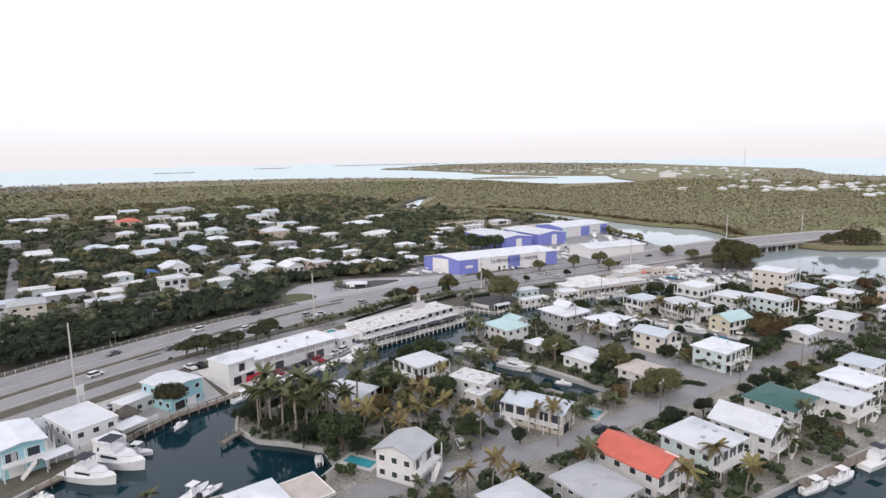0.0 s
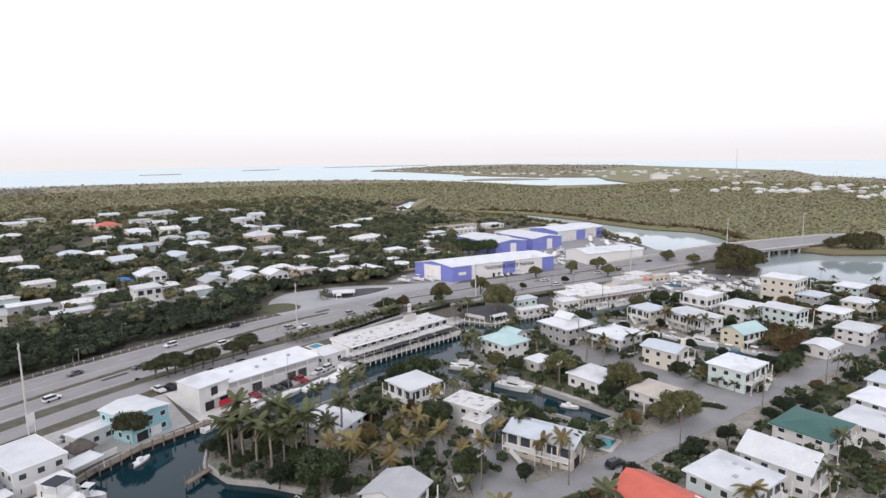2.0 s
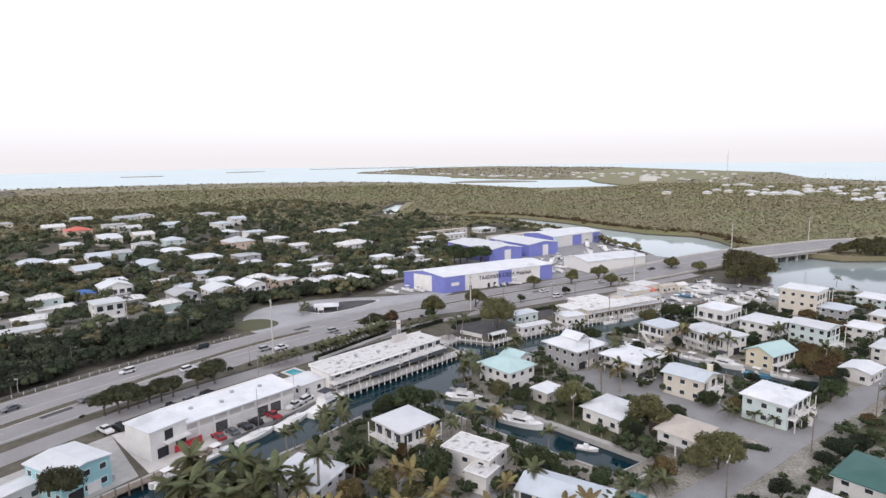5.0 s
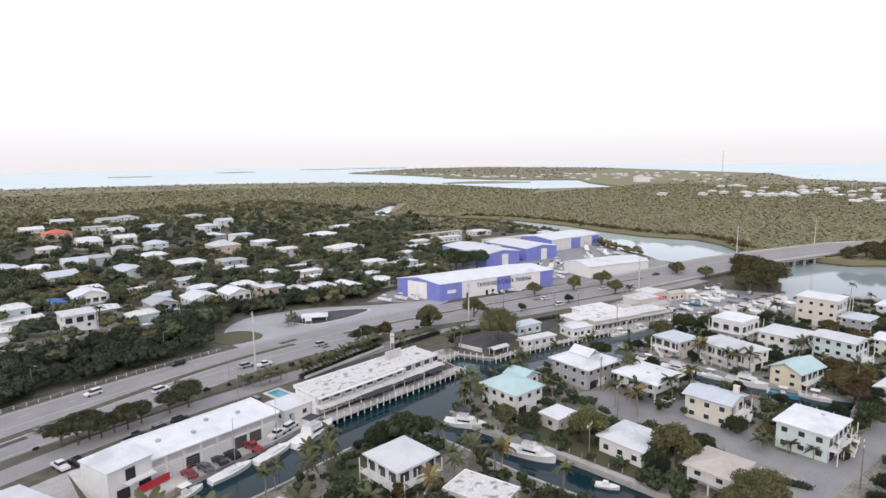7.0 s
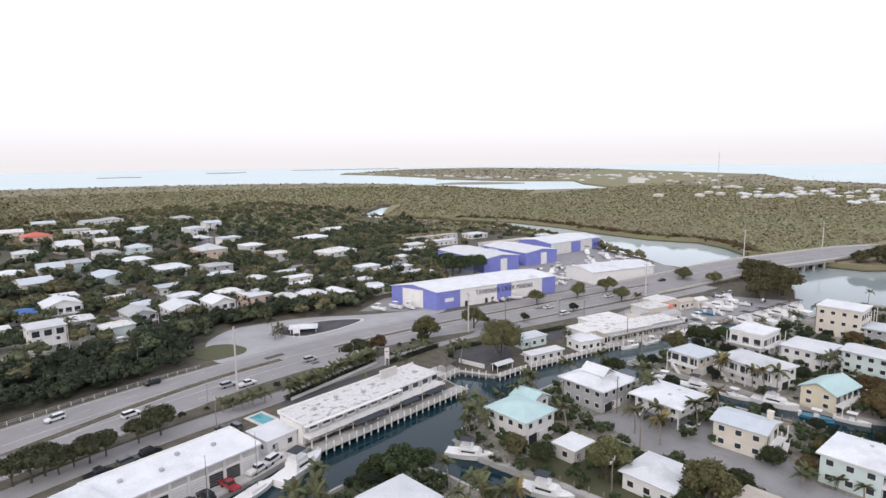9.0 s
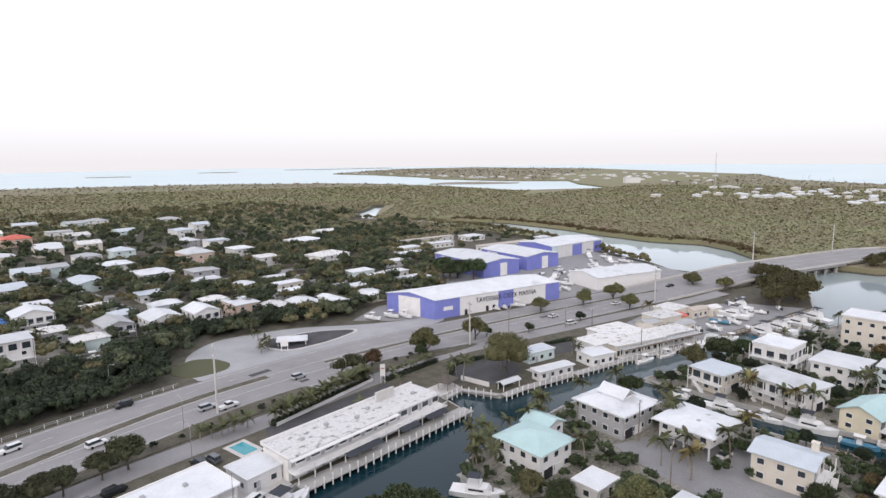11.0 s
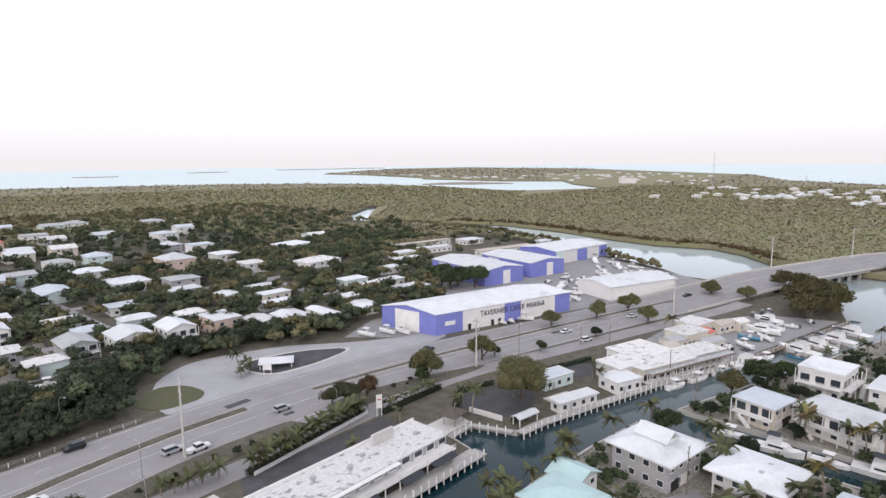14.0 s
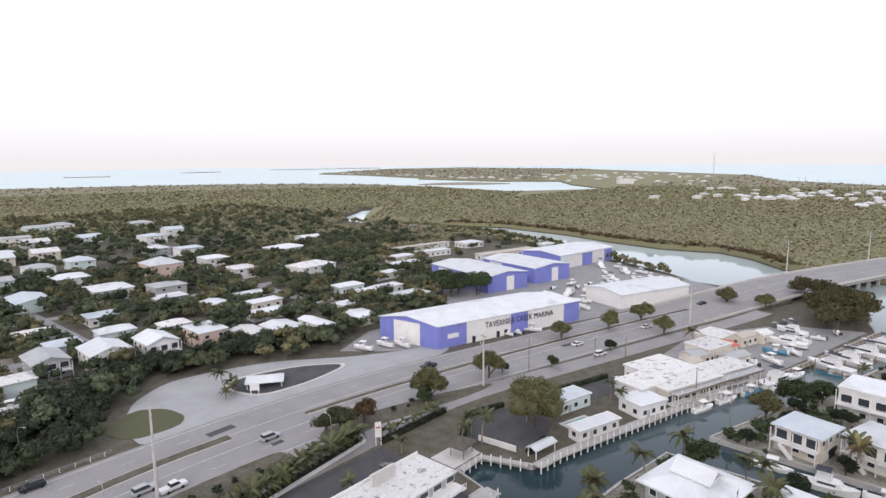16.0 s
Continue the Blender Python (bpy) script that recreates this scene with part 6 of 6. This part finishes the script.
fleet = {"console": boat("console", "white centre-console fishing boat with hard top"), "cruiser": boat("cruiser", "large white motor cruiser with flybridge"),
         "sail": boat("sail", "white sailing boat with bare mast"), "small": boat("small", "small white open boat with outboards"), "teal": boat("console", "blue-hulled centre-console boat with white top", BOAT_BLUE)}
placed = set()


def moor(style, x, y, rot, z=-1.0, k=1.0):
    rot += 24 * math.sin(7.1 * x + 3.3 * y) * (z > 0) + 3 * math.sin(5 * x)
    m = pose(x, y, z, 0, 0, rot) @ Matrix.Scale(k, 4)
    if style in placed:
        copy_thing(fleet[style], m)
    else:
        placed.add(style)
        fleet[style].matrix_basis = m


for row in (("cruiser", 24, 138, -60, -1, 1.15), ("cruiser", 30, 141, -58, -1, 1.15), ("console", 35, 143, -50), ("small", 47, 150.5, 25), ("small", 15.5, 136.5, -60), ("console", 66.5, 156, 16), ("console", 78.5, 159, 10), ("sail", 88.8, 160.4, 9, -1, 1.05), ("sail", 99.5, 161.2, 9, -1, 1.05), ("cruiser", 111, 162.2, 12),
            ("small", 63.2, 110.5, 60), ("small", 41, 115.2, 15), ("console", 38, 116.5, 20)):
    moor(*row)
for row in (("cruiser", 140.2, 139, -62, -1, 0.8), ("cruiser", 138.6, 117.5, -80, -1, 0.85), ("small", 138.8, 98.8, -70), ("console", 215, 106, -95), ("cruiser", 216.2, 96.5, -92, -1, 0.85),
            ("teal", 214, 86, -92), ("console", 215.5, 126, -85), ("cruiser", 213.6, 116, -88, -1, 0.8), ("console", 217.5, 79, -90)):
    moor(*row)
for row in (("cruiser", 270, 137.3, -20), ("console", 280, 134.2, -18), ("teal", 257, 141, -18), ("console", 247, 144.5, -18), ("cruiser", 294, 128, 72), ("teal", 288, 127, 75), ("cruiser", 304, 125, 70), ("cruiser", 316, 121, 70),
            ("cruiser", 329, 118, 70), ("console", 310, 122.5, 70), ("small", 263, 136.5, -18), ("console", 237, 147.5, -18)):
    moor(*row)
for row in (("console", 137, 28, -18), ("cruiser", 150, 24.5, -17, -1, 0.8), ("console", 161, 21.5, -17), ("small", 169, 19, -17), ("console", 129, 30.6, -18)):
    moor(*row)
for row in (("console", 210, 253, 80, 0.55), ("console", 217.6, 250, 70, 0.55), ("console", 221.5, 245.5, 60, 0.55), ("small", 256, 224, 110, 0.5), ("small", 260, 222.6, 110, 0.5), ("console", 266, 220.6, 110, 0.55), ("console", 300, 252, 30, 0.55),
            ("console", 309, 248, 30, 0.55), ("console", 317, 246, 40, 0.55), ("cruiser", 330, 240, 20, 0.5, 0.8), ("console", 342, 238, 10, 0.55), ("console", 352, 234, 10, 0.55), ("cruiser", 372, 240, 60, 0.5, 0.8), ("console", 384, 232, 60, 0.55),
            ("console", 392, 226, 60, 0.55), ("console", 320, 228, 80, 0.55), ("console", 312, 231, 80, 0.55), ("console", 304, 234, 80, 0.55), ("cruiser", 398, 244, 65, 0.5, 0.8), ("console", 408, 252, 65, 0.55)):
    moor(*row)

for row in (("console", 300, 140, 60, 0.5), ("cruiser", 308, 143, 70, 0.5, 0.9), ("console", 316, 140, 65, 0.5), ("small", 322, 136, 70, 0.5), ("console", 286, 143, 40, 0.5), ("cruiser", 325, 145, 60, 0.5, 0.8), ("small", 280, 146, 30, 0.5), ("teal", 296, 144, 80, 0.5),
            ("small", 334, 132, 60, 0.5), ("console", 272, 152, 20, 0.5), ("small", 110, 284, 20, 0.5), ("console", 116, 285, 10, 0.5), ("small", 122, 283, 15, 0.5), ("console", 105, 287, 20, 0.5)):
    moor(*row)
for row in (("console", 305, 226, 80, 0.5), ("console", 300, 229, 80, 0.5), ("console", 310, 222, 80, 0.5), ("small", 345, 244, 10, 0.5), ("small", 356, 243, 20, 0.5), ("console", 365, 236, 40, 0.5), ("console", 378, 226, 60, 0.5), ("console", 386, 218, 60, 0.5),
            ("small", 392, 212, 60, 0.5), ("cruiser", 408, 264, 65, 0.5, 0.8), ("console", 402, 236, 60, 0.5), ("console", 390, 252, 30, 0.5), ("small", 335, 252, 20, 0.5), ("console", 350, 250, 20, 0.5)):
    moor(*row)


# ---- vehicles ----
WHEEL = Shape().tube([(0, -0.11, 0), (0, 0.11, 0)], [0.34, 0.34], 12).mesh("wheel", RUBBER)


def car(x, y, rot, paint, kind="suv"):
    word = paint.name[4:]
    names = {"suv": "sport utility car", "sedan": "sedan car", "pickup": "pickup truck"}
    ob = thing("car", x, y, 0.05 + rise(x) * (abs(y - highway_y(x)) < 15), rot, f"{word} {names[kind]} on pale asphalt", "car", "vehicles")
    side = {"suv": [(-2.3, 0.4), (2.3, 0.4), (2.35, 0.85), (1.2, 1.02), (-2.3, 1.05)], "sedan": [(-2.3, 0.38), (2.3, 0.38), (2.35, 0.75), (1.1, 0.92), (-2.3, 0.95)], "pickup": [(-2.8, 0.5), (2.6, 0.5), (2.65, 0.95), (1.4, 1.15), (-2.8, 1.1)]}[kind]
    cab = {"suv": [(-2.2, 1.05), (1.15, 1.02), (0.5, 1.7), (-2.0, 1.72)], "sedan": [(-1.7, 0.95), (1.05, 0.92), (0.3, 1.42), (-1.0, 1.42)], "pickup": [(-0.9, 1.12), (1.3, 1.12), (0.7, 1.8), (-0.75, 1.8)]}[kind]
    b = Shape().prism(side, -0.9, 0.9)
    b.v = [(u, w, z) for u, z, w in b.v]
    part("body", b, paint, ob)
    g = Shape().prism(cab, -0.78, 0.78)
    g.v = [(u, w * (0.88 if z > 1.3 else 1), z) for u, z, w in g.v]
    part("window_band", g, GLASS, ob)
    top = max(z for _, z in cab)
    us = [u for u, z in cab if z > top - 0.05]
    part("roof_panel", Shape().box(min(us) - 0.05, max(us) + 0.05, -0.7, 0.7, top - 0.02, top + 0.06), paint, ob)
    for u in (-1.45, 1.45):
        for w in (-0.82, 0.82):
            part("wheel", WHEEL, None, ob, "", pose(u, w, 0.34))


W_, K_, S_, G_, B_, R_ = CAR_PAINTS
for row in ((95.7, 217.5, 10, W_, "suv"), (152, 219, -1, S_, "suv"), (81.4, 229.5, 190, W_, "suv"), (108.3, 236.6, 180, K_, "suv"), (122.7, 218, 3, S_, "suv"), (127, 214.5, 2, W_, "pickup"), (211.8, 223.3, 165, K_, "pickup"),
            (49.7, 222, 195, G_, "sedan"), (40, 203.5, 18, W_, "suv"), (66, 213.5, 14, G_, "sedan"), (298.6, 189, -15, W_, "sedan"), (347.6, 184.5, 162, K_, "sedan"), (15, 216, 195, S_, "sedan"), (180, 216, -8, G_, "sedan"), (262, 198.5, -14, W_, "sedan"),
            (91.1, 192.5, 10, K_, "suv"), (86.1, 191.8, 10, G_, "suv"), (80, 191, 12, K_, "pickup"), (107.6, 190.8, 95, K_, "suv"), (110.5, 190.2, 95, G_, "suv"), (63.5, 188.6, 100, W_, "pickup"), (66.5, 188, 100, K_, "suv"), (96.5, 165.6, 95, R_, "pickup"),
            (91.5, 165.4, 95, K_, "suv"), (88.5, 165.2, 95, K_, "sedan"), (85, 164.8, 95, G_, "sedan"), (81.5, 164.6, 95, R_, "sedan"), (108.5, 168.8, 20, W_, "suv"), (103.8, 167.2, 15, W_, "pickup"), (109.7, 106.8, 20, W_, "pickup"), (89.5, 92, 60, W_, "suv"), (86.3, 95.2, 60, W_, "suv"), (118.4, 73.4, -12, K_, "suv"), (257.5, 187.5, -14, W_, "suv"), (112, 100.5, 0, B_, "sedan"),
            (352, 203, -17, K_, "suv"), (358, 201.3, -17, G_, "suv"), (364, 199.7, -17, W_, "suv"), (338, 150, 10, K_, "suv"), (342, 148.5, 10, S_, "suv"), (332, 152, 10, G_, "suv"), (37.5, 173.1, 20, S_, "sedan"), (160.5, 187, 90, G_, "sedan"),
            (183, 90, -60, G_, "suv"), (186, 107, 170, W_, "suv"), (240, 172, 70, W_, "sedan"), (78, 83, 20, S_, "suv")):
    car(*row)

# ---- the far shore ----
for x, y, w, d, r in ((146.5, 232, 7, 2.4, 2), (152, 216, 3, 1.5, 0), (262, 201, 9, 2, -15), (58, 211, 8, 1.8, 12)):
    thing("road_patch", x, y, rise(x), r, "dark square asphalt repair patch", "road patch", kind="structure", data=Shape().box(-w / 2, w / 2, -d / 2, d / 2, 0.0, 0.085).mesh("road_patch", DARKLOT))
rf = random.Random(9)
for k in range(124):
    if k >= 96:
        t = rf.uniform(0, 1)
        x, y = 1470 + 260 * t + rf.uniform(0, 130), 1140 + 1080 * t + rf.uniform(-40, 40)
    elif k < 46:
        x, y = rf.uniform(960, 1320), rf.uniform(170, 470)
    else:
        t = rf.uniform(0, 1)
        x, y = 1400 + 700 * t + rf.uniform(-150, 260), 640 + 420 * t + rf.uniform(-170, 330)
    if not inside((x, y), NORTH):
        continue
    w, d, h = rf.uniform(9, 20), rf.uniform(8, 13), rf.uniform(4, 6.5)
    ob = thing("far_building", x, y, 0, rf.uniform(-20, 20), "pale low building on the far shore", "building", "far shore buildings")
    part("wall", Shape().box(-w / 2, w / 2, -d / 2, d / 2, 0, h), WHITE_WALL if k % 3 else CREAM_WALL, ob)
    part("roof", hip(w, d, h, rf.uniform(1, 2.2), 0.6), WHITE_ROOF, ob)
hotel = thing("far_building", 1420, 712, 0, -45, "white four-storey block on the far shore", "building", "far shore buildings")
part("wall", Shape().box(-18, 18, -9, 9, 0, 15), WHITE_WALL, hotel)
part("roof", Shape().box(-18.5, 18.5, -9.5, 9.5, 15, 15.8), WHITE_ROOF, hotel)
mast = thing("radio_mast", 1159, 434, 0, 0, "thin lattice radio mast far away", "mast")
for u, w in ((-1.2, -1.2), (1.2, -1.2), (0, 1.2)):
    part("leg", Shape().tube([(u, w, 0), (u * 0.25, w * 0.25, 72)], [0.22, 0.12], 4), METAL, mast)
for k in range(18):
    z, q = 4 * k + 2, 1.2 * (1 - 0.75 * (4 * k + 2) / 72)
    part("brace", Shape().tube([(-q, -q, z), (q, -q, z + 3.5)], [0.1, 0.1], 4), METAL, mast)
for k in range(16):
    t = k / 15
    utility_pole(880 + 700 * t, 60 + 330 * t + rf.uniform(-30, 30), 21, 0, 1, "pale pole far along the highway", 60)
# islets take the far foliage colour with haze painted in
for pts, lab in (([(1169, 1147), (1250, 1165), (1340, 1121), (1339, 985), (1250, 1040)], "small mangrove islet in the bay, paled by painted haze"), ([(1560, 3300), (1700, 3380), (1800, 3300), (1680, 3230)], "distant low islet"),
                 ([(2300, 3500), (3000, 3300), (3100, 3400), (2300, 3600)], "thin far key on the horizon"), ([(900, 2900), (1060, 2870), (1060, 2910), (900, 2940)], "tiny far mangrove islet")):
    thing("islet", 0, 0, label=lab, category="island", kind="structure", data=Shape().prism(pts, -1.5, 1.2).mesh("islet", HAZED_SCRUB))
